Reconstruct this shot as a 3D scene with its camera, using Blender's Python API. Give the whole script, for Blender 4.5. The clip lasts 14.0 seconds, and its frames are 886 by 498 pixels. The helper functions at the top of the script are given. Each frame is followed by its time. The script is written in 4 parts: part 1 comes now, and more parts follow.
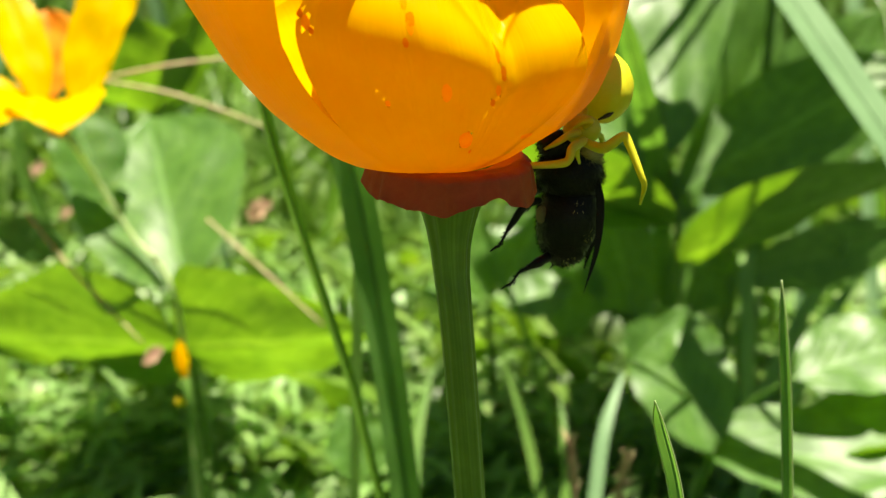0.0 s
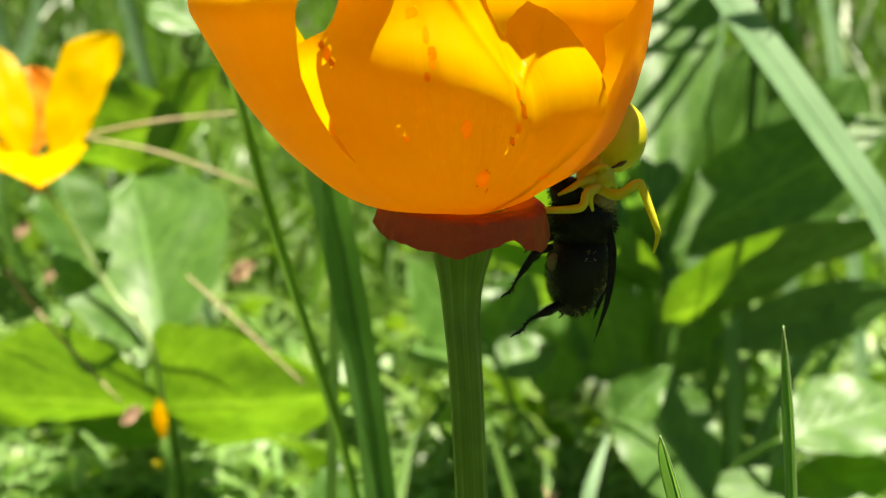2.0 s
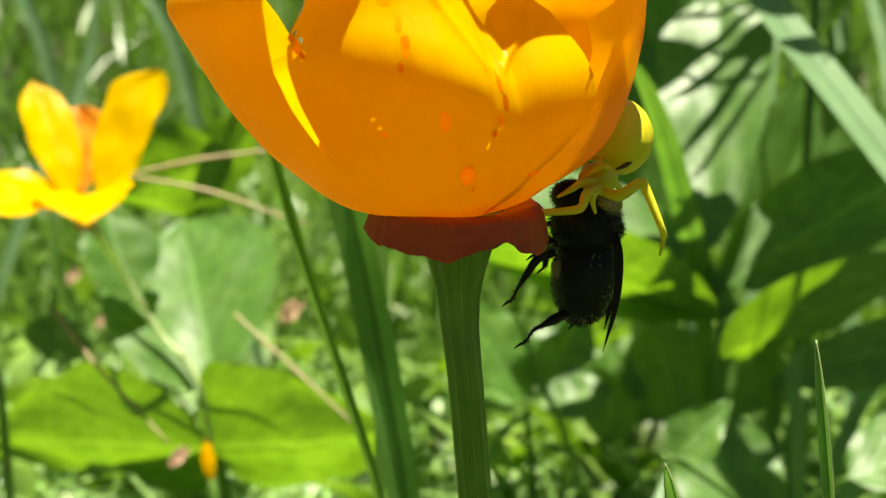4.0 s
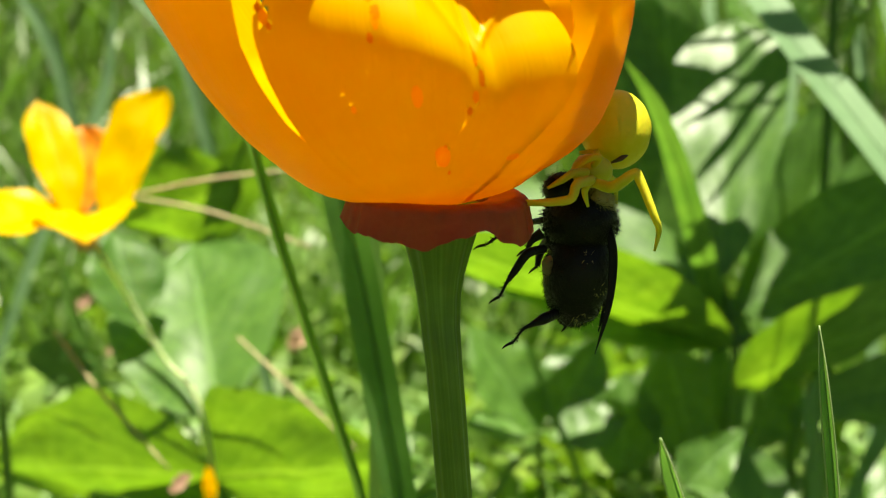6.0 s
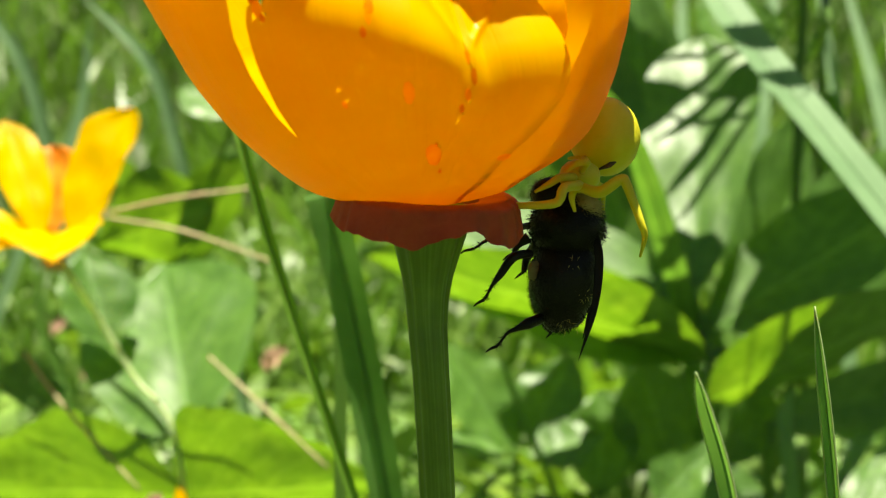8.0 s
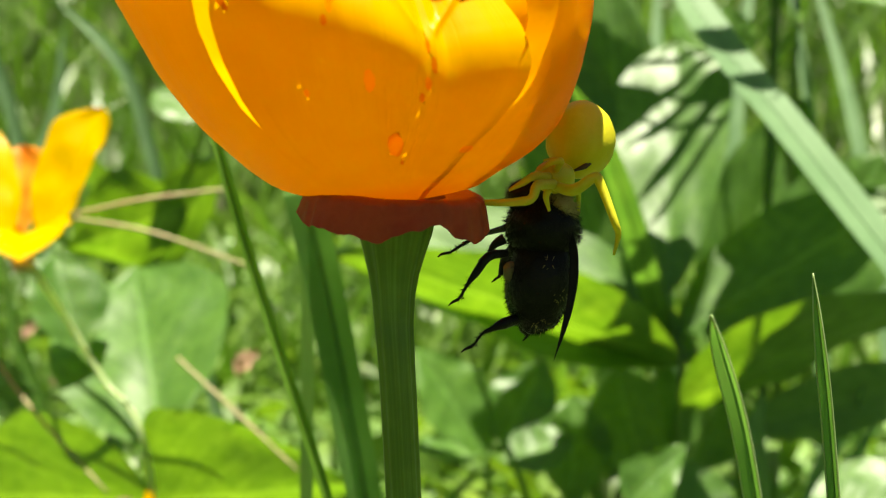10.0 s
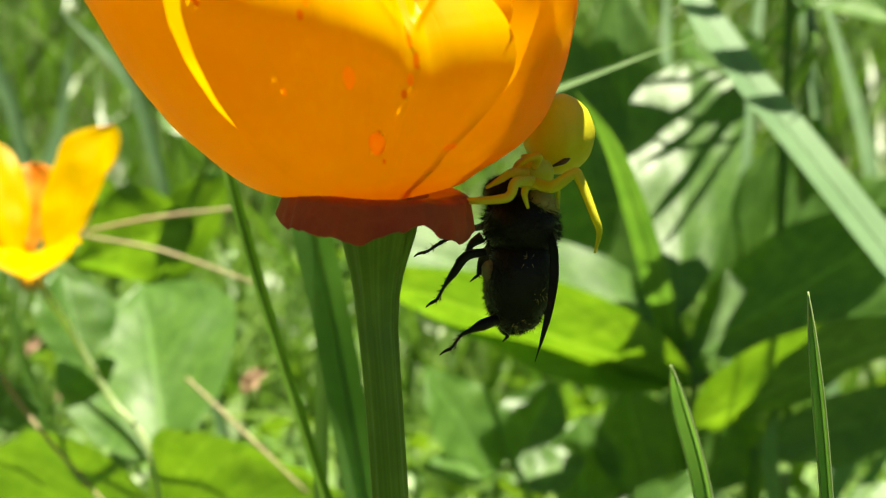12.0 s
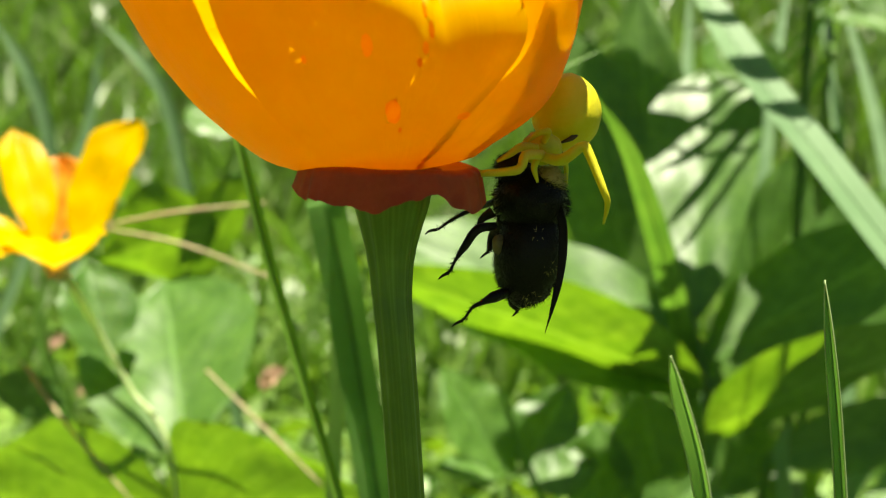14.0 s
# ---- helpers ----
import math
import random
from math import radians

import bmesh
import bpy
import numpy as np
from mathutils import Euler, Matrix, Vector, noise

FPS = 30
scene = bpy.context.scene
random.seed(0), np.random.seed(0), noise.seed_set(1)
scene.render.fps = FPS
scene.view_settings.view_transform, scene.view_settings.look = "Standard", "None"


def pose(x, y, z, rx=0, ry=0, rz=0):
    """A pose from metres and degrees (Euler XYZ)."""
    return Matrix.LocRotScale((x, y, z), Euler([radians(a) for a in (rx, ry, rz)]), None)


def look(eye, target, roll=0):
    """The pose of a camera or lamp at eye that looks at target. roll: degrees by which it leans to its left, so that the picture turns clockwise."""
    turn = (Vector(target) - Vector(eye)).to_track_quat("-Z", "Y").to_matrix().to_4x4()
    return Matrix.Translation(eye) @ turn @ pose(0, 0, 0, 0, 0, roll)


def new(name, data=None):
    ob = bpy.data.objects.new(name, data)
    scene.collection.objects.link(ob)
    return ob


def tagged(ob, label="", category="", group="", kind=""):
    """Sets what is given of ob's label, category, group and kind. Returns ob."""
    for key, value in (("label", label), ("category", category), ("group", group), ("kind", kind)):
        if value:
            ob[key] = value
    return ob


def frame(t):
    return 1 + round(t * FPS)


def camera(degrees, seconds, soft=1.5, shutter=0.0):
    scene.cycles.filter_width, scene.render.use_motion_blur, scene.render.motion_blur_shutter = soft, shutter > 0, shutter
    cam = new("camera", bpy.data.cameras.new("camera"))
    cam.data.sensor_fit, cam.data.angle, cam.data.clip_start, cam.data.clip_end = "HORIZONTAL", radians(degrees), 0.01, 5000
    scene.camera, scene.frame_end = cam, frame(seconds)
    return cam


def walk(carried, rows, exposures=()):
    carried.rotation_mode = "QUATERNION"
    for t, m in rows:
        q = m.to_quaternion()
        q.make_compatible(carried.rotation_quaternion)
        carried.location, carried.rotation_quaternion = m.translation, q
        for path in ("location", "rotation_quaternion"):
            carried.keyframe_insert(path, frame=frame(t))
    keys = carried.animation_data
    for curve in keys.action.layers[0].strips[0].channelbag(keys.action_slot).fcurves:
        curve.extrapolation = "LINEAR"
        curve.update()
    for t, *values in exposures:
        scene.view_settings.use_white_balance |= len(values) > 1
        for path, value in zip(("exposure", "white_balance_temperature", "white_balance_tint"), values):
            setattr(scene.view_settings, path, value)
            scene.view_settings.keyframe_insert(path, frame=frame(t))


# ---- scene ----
cam = camera(40.2, 14.0, soft=1.15)
cam.data.dof.use_dof = True
cam.data.dof.focus_distance = 0.121
cam.data.dof.aperture_fstop = 34.0
PATH = [
    (0.0, -0.00448, 0.00039, 0.26250, 73.860, -2.043, -1.130),
    (0.5, -0.00341, 0.00115, 0.26029, 73.855, -1.281, -1.355),
    (1.0, -0.00262, 0.00146, 0.25880, 75.203, -2.397, -1.778),
    (1.5, -0.00201, 0.00139, 0.25778, 76.269, -2.530, -1.842),
    (2.0, -0.00129, 0.00093, 0.25711, 77.467, -2.261, -1.422),
    (2.5, -0.00051, 0.00107, 0.25615, 77.404, -1.752, -1.439),
    (3.0, 0.00003, 0.00200, 0.25500, 77.948, -1.796, -1.851),
    (3.5, -0.00003, 0.00396, 0.25308, 78.612, -1.635, -1.322),
    (4.0, -0.00018, 0.00617, 0.25099, 79.882, -1.083, 0.884),
    (6.5, 0.00669, 0.01184, 0.24489, 82.115, -1.228, 2.175),
    (7.0, 0.00777, 0.01191, 0.24428, 82.688, -0.903, 1.911),
    (7.5, 0.00851, 0.01187, 0.24375, 82.875, -0.609, 1.805),
    (8.0, 0.00909, 0.01193, 0.24315, 82.932, -0.754, 1.377),
    (10.5, 0.01141, 0.01294, 0.24047, 83.589, -1.059, 0.413),
    (11.0, 0.01046, 0.01407, 0.24096, 83.731, -1.163, 0.826),
    (11.5, 0.00894, 0.01502, 0.24195, 83.988, -1.525, 0.829),
    (12.0, 0.00746, 0.01570, 0.24315, 83.942, -1.429, 0.420),
    (12.5, 0.00638, 0.01599, 0.24429, 84.007, -1.799, 0.434),
    (13.0, 0.00575, 0.01620, 0.24424, 83.921, -2.107, 0.543),
    (13.5, 0.00686, 0.01435, 0.24173, 84.302, -2.485, 0.856),
    (14.0, 0.00945, 0.01024, 0.23875, 84.710, -2.427, 1.638),
]
walk(cam, [(t, pose(x, y, z, rx, ry, rz)) for t, x, y, z, rx, ry, rz in PATH], exposures=[(t, stops, 6900, 4) for t, stops in ((0.0, 1.68), (0.5, 1.82), (1.0, 1.80), (1.5, 1.68), (2.0, 1.64), (2.5, 1.52), (3.0, 1.50), (3.5, 1.54), (4.0, 1.60), (6.5, 1.66), (14.0, 1.66))])

# ---- light ----
SUN = Vector((0.05, -0.10, 0.98)).normalized()
world = bpy.data.worlds.new("world")
scene.world = world
world.use_nodes = True
wn = world.node_tree.nodes
sky = wn.new("ShaderNodeTexSky")
sky.sky_type, sky.sun_disc = "NISHITA", False
sky.sun_elevation = math.asin(SUN.z)
sky.sun_rotation = math.atan2(SUN.x, SUN.y)
world.node_tree.links.new(sky.outputs[0], wn["Background"].inputs[0])
wn["Background"].inputs[1].default_value = 0.0155
sun = new("sun", bpy.data.lights.new("sun", "SUN"))
sun.data.energy, sun.data.angle, sun.data.color = 5.0, radians(0.53), (1.0, 0.93, 0.80)
sun.matrix_world = look(SUN * 5, (0, 0, 0))


# ---- materials ----
class Mat:
    """A node material under construction."""

    def __init__(self, name):
        self.m = bpy.data.materials.new(name)
        self.m.use_nodes = True
        self.t = self.m.node_tree
        self.t.nodes.clear()
        self.out = self.n("ShaderNodeOutputMaterial")

    def n(self, kind, **values):
        node = self.t.nodes.new(kind)
        for k, v in values.items():
            node.inputs[k.replace("_", " ")].default_value = v
        return node

    def link(self, a, b):
        self.t.links.new(a, b)

    def noise(self, scale, detail=3.0, rough=0.55, coord="Object"):
        tc, nz = self.n("ShaderNodeTexCoord"), self.n("ShaderNodeTexNoise", Scale=scale, Detail=detail, Roughness=rough)
        self.link(tc.outputs[coord], nz.inputs["Vector"])
        return nz.outputs["Fac"]

    def ramp(self, fac, stops):
        r = self.n("ShaderNodeValToRGB")
        while len(r.color_ramp.elements) < len(stops):
            r.color_ramp.elements.new(0.5)
        for e, (p, c) in zip(r.color_ramp.elements, stops):
            e.position, e.color = p, (*c, 1) if len(c) == 3 else c
        self.link(fac, r.inputs[0])
        return r.outputs[0]

    def mix(self, fac, a, b, kind="MIX"):
        x = self.t.nodes.new("ShaderNodeMix")
        x.data_type, x.blend_type = "RGBA", kind
        for sock, v in ((x.inputs["Factor"], fac), (x.inputs[6], a), (x.inputs[7], b)):
            if hasattr(v, "links"):
                self.link(v, sock)
            elif isinstance(v, tuple):
                sock.default_value = (*v, 1)
            else:
                sock.default_value = v
        return x.outputs[2]

    def bump(self, height, strength, distance):
        b = self.n("ShaderNodeBump", Strength=strength, Distance=distance)
        self.link(height, b.inputs["Height"])
        return b.outputs[0]

    def math(self, op, a, b=0.0):
        x = self.t.nodes.new("ShaderNodeMath")
        x.operation = op
        for sock, v in ((x.inputs[0], a), (x.inputs[1], b)):
            if hasattr(v, "links"):
                self.link(v, sock)
            else:
                sock.default_value = v
        return x.outputs[0]


def solid(name, colors, scale, rough=0.6, bump=0.3, depth=0.0003, spec=0.5, sheen=0.0, streak=0.0):
    """An opaque surface whose colour wanders between the given ones; streak: lengthwise, by UV."""
    k = Mat(name)
    nz = k.noise(scale, 5)
    if streak:
        uv, mp, st = k.n("ShaderNodeUVMap"), k.n("ShaderNodeMapping"), k.n("ShaderNodeTexNoise", Scale=1.0, Detail=4.0)
        mp.inputs["Scale"].default_value = (streak, 1.5, 1.0)
        k.link(uv.outputs[0], mp.inputs[0])
        k.link(mp.outputs[0], st.inputs["Vector"])
        nz = k.math("ADD", k.math("MULTIPLY", nz, 0.35), k.math("MULTIPLY", st.outputs[0], 0.65))
    p = k.n("ShaderNodeBsdfPrincipled", Roughness=rough)
    p.inputs["Specular IOR Level"].default_value = spec
    p.inputs["Sheen Weight"].default_value = sheen
    k.link(k.ramp(nz, [(0.3 + 0.4 * i / max(1, len(colors) - 1), c) for i, c in enumerate(colors)]), p.inputs["Base Color"])
    k.link(k.bump(k.noise(scale * 4, 4), bump, depth), p.inputs["Normal"])
    k.link(p.outputs[0], k.out.inputs[0])
    return k.m


def thin(name, colors, through_color, share, scale, rough=0.45, spec=0.5, streak=0.0, veins=None, bump=0.25, depth=0.0002, mottle=False, island=False):
    """A thin living sheet: light is partly sent back, partly let through. veins: colour of midrib and side veins by UV."""
    k = Mat(name)
    nz = k.noise(scale, 4)
    base = k.ramp(nz, [(0.3 + 0.4 * i / max(1, len(colors) - 1), c) for i, c in enumerate(colors)])
    info = k.n("ShaderNodeObjectInfo")
    base = k.mix(k.math("MULTIPLY", info.outputs["Random"], 0.35), base, colors[-1])
    if island:
        geo = k.n("ShaderNodeNewGeometry")
        base = k.mix(1.0, base, k.ramp(geo.outputs["Random Per Island"], [(0.0, (0.6, 0.62, 0.6)), (0.5, (1.0, 1.05, 0.95)), (0.85, (1.15, 1.15, 1.05)), (1.0, (1.28, 1.2, 1.1))]), "MULTIPLY")
    uv = k.n("ShaderNodeUVMap")
    sep = k.n("ShaderNodeSeparateXYZ")
    k.link(uv.outputs[0], sep.inputs[0])
    u, v = sep.outputs[0], sep.outputs[1]
    height = k.noise(scale * 5, 4)
    if streak:
        mp = k.n("ShaderNodeMapping")
        mp.inputs["Scale"].default_value = (streak, 1.2, 1.0)
        k.link(uv.outputs[0], mp.inputs[0])
        st = k.n("ShaderNodeTexNoise", Scale=1.0, Detail=3.0)
        k.link(mp.outputs[0], st.inputs["Vector"])
        base = k.mix(k.math("MULTIPLY", st.outputs[0], 0.35), base, colors[0])
        height = k.math("ADD", st.outputs[0], k.math("MULTIPLY", height, 0.3))
    if veins:
        d = k.math("ABSOLUTE", k.math("SUBTRACT", u, 0.5))
        mid = k.math("LESS_THAN", d, 0.014)
        side = k.math("FRACT", k.math("ADD", k.math("MULTIPLY", v, 6.5), k.math("MULTIPLY", d, -7.0)))
        side = k.math("LESS_THAN", k.math("ABSOLUTE", k.math("SUBTRACT", side, 0.5)), 0.035)
        both = k.math("MAXIMUM", mid, k.math("MULTIPLY", side, 0.6))
        if mottle:
            blotch = k.noise(scale * 2.6, 5, 0.65)
            base = k.mix(k.ramp(blotch, [(0.42, (0, 0, 0)), (0.62, (0.75, 0.75, 0.75))]), base, colors[0])
            fleck = k.noise(scale * 14, 3, 0.7)
            base = k.mix(k.ramp(fleck, [(0.60, (0, 0, 0)), (0.72, (0.5, 0.5, 0.5))]), base, veins)
            puff = k.math("ABSOLUTE", k.math("SINE", k.math("MULTIPLY", k.math("ADD", k.math("MULTIPLY", v, 6.5), k.math("MULTIPLY", d, -7.0)), 3.14159)))
            height = k.math("ADD", k.math("ADD", height, k.math("MULTIPLY", blotch, 0.4)), k.math("MULTIPLY", puff, -0.7))
        base = k.mix(k.math("MULTIPLY", both, 0.55), base, veins)
        height = k.math("SUBTRACT", k.math("MULTIPLY", height, 0.6), both)
    p = k.n("ShaderNodeBsdfPrincipled", Roughness=rough)
    p.inputs["Specular IOR Level"].default_value = spec
    tr = k.n("ShaderNodeBsdfTranslucent")
    nrm = k.bump(height, bump, depth)
    k.link(base, p.inputs["Base Color"])
    k.link(k.mix(1.0, base, through_color, "MULTIPLY"), tr.inputs["Color"])
    k.link(nrm, p.inputs["Normal"])
    k.link(nrm, tr.inputs["Normal"])
    mx = k.n("ShaderNodeMixShader")
    mx.inputs[0].default_value = share
    k.link(p.outputs[0], mx.inputs[1])
    k.link(tr.outputs[0], mx.inputs[2])
    k.link(mx.outputs[0], k.out.inputs[0])
    return k.m


PETAL = thin("poppy petal", [(0.80, 0.475, 0.001), (0.84, 0.545, 0.001), (0.87, 0.615, 0.003)], (1.06, 0.80, 0.3), 0.53, 110, 0.34, 0.2, streak=90, depth=0.00025)
# Redder, darker petal colour carrying the shade inside the cup, with some withering.
SHADED_PETAL = thin("shaded petal", [(0.66, 0.17, 0.01), (0.76, 0.25, 0.015), (0.80, 0.36, 0.02)], (1.0, 0.7, 0.4), 0.4, 180, 0.5, 0.3)
SCAR = thin("nibbled petal", [(0.84, 0.22, 0.001), (0.88, 0.30, 0.001)], (1.0, 0.9, 1.0), 0.45, 1500, 0.6, 0.05)
SCAR_PALE = thin("thinned petal", [(0.96, 0.40, 0.002), (0.98, 0.48, 0.004)], (1.1, 0.9, 1.0), 0.62, 1500, 0.6, 0.05)
COLLAR = thin("poppy collar", [(0.37, 0.055, 0.022), (0.46, 0.09, 0.035), (0.34, 0.06, 0.025)], (1.3, 0.9, 0.7), 0.3, 300, 0.5, 0.3)
STEM = solid("poppy stem", [(0.085, 0.155, 0.008), (0.135, 0.23, 0.015), (0.22, 0.34, 0.04)], 250, 0.45, 0.3, 0.0002, 0.5, streak=42)
LEAF = thin("broad leaf", [(0.055, 0.135, 0.018), (0.085, 0.185, 0.026), (0.12, 0.23, 0.042)], (2.5, 2.25, 0.45), 0.42, 90, 0.46, 0.72, veins=(0.19, 0.34, 0.10), depth=0.0005, bump=0.3, mottle=True)
GRASS = thin("grass blade", [(0.0702, 0.16, 0.028), (0.117, 0.22, 0.04), (0.1521, 0.26, 0.056)], (1.8, 2.0, 0.9), 0.35, 80, 0.42, 0.4, streak=22, depth=0.0003)
BLUE_GRASS = thin("bluish grass blade", [(0.12, 0.22, 0.10), (0.17, 0.28, 0.14), (0.21, 0.33, 0.175)], (1.6, 1.8, 0.8), 0.3, 60, 0.44, 0.45, streak=22, depth=0.0003)
COOL_GRASS = thin("cool green grass", [(0.08, 0.19, 0.03), (0.12, 0.25, 0.05), (0.17, 0.33, 0.085)], (1.6, 1.8, 0.9), 0.35, 80, 0.4, 0.5, streak=22, depth=0.0003)
SHOOT = thin("fresh green stalk", [(0.09, 0.20, 0.015), (0.14, 0.27, 0.03), (0.18, 0.33, 0.05)], (1.6, 1.8, 0.8), 0.35, 80, 0.42, 0.4, streak=22, depth=0.0003)
TIP = thin("grass tip", [(0.11, 0.25, 0.05), (0.17, 0.33, 0.085), (0.22, 0.39, 0.12)], (1.7, 1.8, 0.9), 0.45, 80, 0.42, 0.5, streak=22, depth=0.0003)
MEADOW = thin("meadow grass", [(0.0351, 0.085, 0.0096), (0.0702, 0.145, 0.02), (0.1287, 0.2, 0.04)], (2.0, 2.2, 0.9), 0.3, 9, 0.40, 0.6, island=True)
FEATHER = thin("feathery leaf", [(0.16, 0.28, 0.08), (0.22, 0.36, 0.12), (0.30, 0.44, 0.17)], (1.6, 1.7, 1.0), 0.42, 30, 0.42, 0.7, island=True)
# Darker, more opaque copy of the broad leaf, made to deepen shade.
SHADE_LEAF = thin("shade leaf", [(0.045, 0.12, 0.016), (0.07, 0.17, 0.022), (0.10, 0.21, 0.035)], (1.5, 1.6, 0.5), 0.12, 90, 0.45, 0.6, veins=(0.14, 0.26, 0.08), depth=0.0005, bump=0.3, mottle=True)
HERB = thin("herb leaf", [(0.041, 0.1, 0.0096), (0.1053, 0.2, 0.024), (0.1989, 0.29, 0.048)], (1.7, 1.8, 0.6), 0.35, 60, 0.48, 0.7, island=True)
PALE_STEM = thin("pale thin stem", [(0.46, 0.58, 0.28), (0.52, 0.62, 0.34)], (1.2, 1.2, 0.8), 0.5, 200, 0.4, 0.8)
STRAW = solid("straw", [(0.26, 0.23, 0.10), (0.36, 0.30, 0.16), (0.30, 0.19, 0.12)], 130, 0.6, 0.3, 0.0003)
SOIL = solid("soil", [(0.03, 0.034, 0.013), (0.05, 0.06, 0.02), (0.045, 0.08, 0.018)], 25, 0.9, 0.8, 0.006)
DRY = solid("dry leaf", [(0.16, 0.085, 0.05), (0.32, 0.20, 0.13)], 150, 0.7)
YELLOW = thin("yellow blossom", [(0.75, 0.58, 0.02), (0.82, 0.68, 0.04)], (1.0, 0.95, 0.4), 0.35, 300, 0.5, 0.3)
SPIDER = thin("yellow spider skin", [(0.72, 0.65, 0.02), (0.78, 0.73, 0.05)], (1.0, 0.95, 0.5), 0.25, 500, 0.42, 0.4)
SPIDER_MARK = solid("dark mark", [(0.06, 0.03, 0.015), (0.10, 0.05, 0.02)], 900, 0.6)
BEE = solid("bee cuticle", [(0.006, 0.0045, 0.003), (0.011, 0.008, 0.005)], 600, 0.42, 0.5, 0.0003, 0.22)
FUR = solid("black fur", [(0.007, 0.0055, 0.004), (0.016, 0.012, 0.008)], 800, 0.6, 0.1, 0.0001, 0.2)
YELLOW_FUR = solid("pale yellow fur", [(0.42, 0.33, 0.10), (0.55, 0.45, 0.18)], 800, 0.75, 0.1, 0.0001, 0.3)
POLLEN = solid("tan pollen lump", [(0.14, 0.10, 0.04), (0.22, 0.17, 0.08)], 700, 0.8)
WING = thin("smoky wing", [(0.012, 0.009, 0.007), (0.022, 0.017, 0.013)], (1.0, 0.9, 0.8), 0.3, 700, 0.45, 0.25, streak=14)


# ---- building helpers ----
def thing(name, place, label, category, group="", kind=""):
    ob = new(name)
    ob.location = place
    ob.empty_display_size = 0.01
    return tagged(ob, label, category, group, kind)


def root_of(ob):
    p = Vector((0, 0, 0))
    while ob:
        p += ob.location
        ob = ob.parent
    return p


def part(name, bm, material, parent=None, label=""):
    """Links bm, built in the place's own metres, as one smooth mesh under parent."""
    me = bpy.data.meshes.new(name)
    if parent:
        bm.transform(Matrix.Translation(-root_of(parent)))
    bm.to_mesh(me)
    bm.free()
    me.materials.append(material)
    me.polygons.foreach_set("use_smooth", [True] * len(me.polygons))
    ob = new(name, me)
    ob.parent = parent
    return tagged(ob, label)


def sheet(fn, nu, nv, thick=0.0, taper=False):
    """A surface fn(u, v), u and v in 0..1, with UV, given a back and a rim when thick."""
    bm = bmesh.new()
    uvl = bm.loops.layers.uv.new("UVMap")
    p = [[Vector(fn(i / nu, j / nv)) for i in range(nu + 1)] for j in range(nv + 1)]
    front = [[bm.verts.new(q) for q in row] for row in p]
    uv = {}
    for j in range(nv + 1):
        for i in range(nu + 1):
            uv[front[j][i]] = (i / nu, j / nv)
    layers = [(front, False)]
    if thick:
        back = []
        for j in range(nv + 1):
            row = []
            for i in range(nu + 1):
                du = p[j][min(i + 1, nu)] - p[j][max(i - 1, 0)]
                dv = p[min(j + 1, nv)][i] - p[max(j - 1, 0)][i]
                nrm = du.cross(dv)
                nrm = nrm.normalized() if nrm.length > 1e-12 else Vector((0, 0, 1))
                w = bm.verts.new(p[j][i] - nrm * thick)
                uv[w] = (i / nu, j / nv)
                row.append(w)
            back.append(row)
        layers.append((back, True))
    for grid, flip in layers:
        for j in range(nv):
            for i in range(nu):
                q = [grid[j][i], grid[j][i + 1], grid[j + 1][i + 1], grid[j + 1][i]]
                bm.faces.new(q[::-1] if flip else q)
    if thick:
        ring = [(0, i) for i in range(nu)] + [(j, nu) for j in range(nv)] + [(nv, i) for i in range(nu, 0, -1)] + [(j, 0) for j in range(nv, 0, -1)]
        for (a, b), (c, d) in zip(ring, ring[1:] + ring[:1]):
            bm.faces.new([front[c][d], front[a][b], back[a][b], back[c][d]])
    for f in bm.faces:
        for lo in f.loops:
            lo[uvl].uv = uv[lo.vert]
    return bm


def tube(points, radii, sides=10, flute=0.0, lobes=6, caps=True):
    """A round limb along points, with a radius at each; flute cuts lengthwise grooves."""
    pts = [Vector(q) for q in points]
    bm = bmesh.new()
    uvl = bm.loops.layers.uv.new("UVMap")
    rings, ref = [], None
    for k, q in enumerate(pts):
        d = (pts[min(k + 1, len(pts) - 1)] - pts[max(k - 1, 0)]).normalized()
        if ref is None:
            ref = d.orthogonal().normalized()
        ref = (ref - d * ref.dot(d)).normalized()
        oth = d.cross(ref)
        ring = []
        for s in range(sides):
            a = 2 * math.pi * s / sides
            r = radii[k] * (1 - flute * (0.5 + 0.5 * math.cos(lobes * a)))
            ring.append(bm.verts.new(q + (ref * math.cos(a) + oth * math.sin(a)) * r))
        rings.append(ring)
    for k in range(len(pts) - 1):
        for s in range(sides):
            f = bm.faces.new([rings[k][s], rings[k][(s + 1) % sides], rings[k + 1][(s + 1) % sides], rings[k + 1][s]])
            for lo, w in zip(f.loops, ((s, k), (s + 1, k), (s + 1, k + 1), (s, k + 1))):
                lo[uvl].uv = (w[0] / sides, w[1] / (len(pts) - 1))
    if caps:
        bm.faces.new(rings[0][::-1])
        bm.faces.new(rings[-1])
    return bm


def curve(points, steps=8):
    """A smooth line through the points (Catmull-Rom)."""
    p = [Vector(q) for q in points]
    p = [2 * p[0] - p[1]] + p + [2 * p[-1] - p[-2]]
    out = []
    for k in range(1, len(p) - 2):
        for s in range(steps):
            t = s / steps
            a, b, c, d = p[k - 1 : k + 3]
            out.append(0.5 * (2 * b + (c - a) * t + (2 * a - 5 * b + 4 * c - d) * t * t + (3 * b - a - 3 * c + d) * t**3))
    return out + [p[-2]]


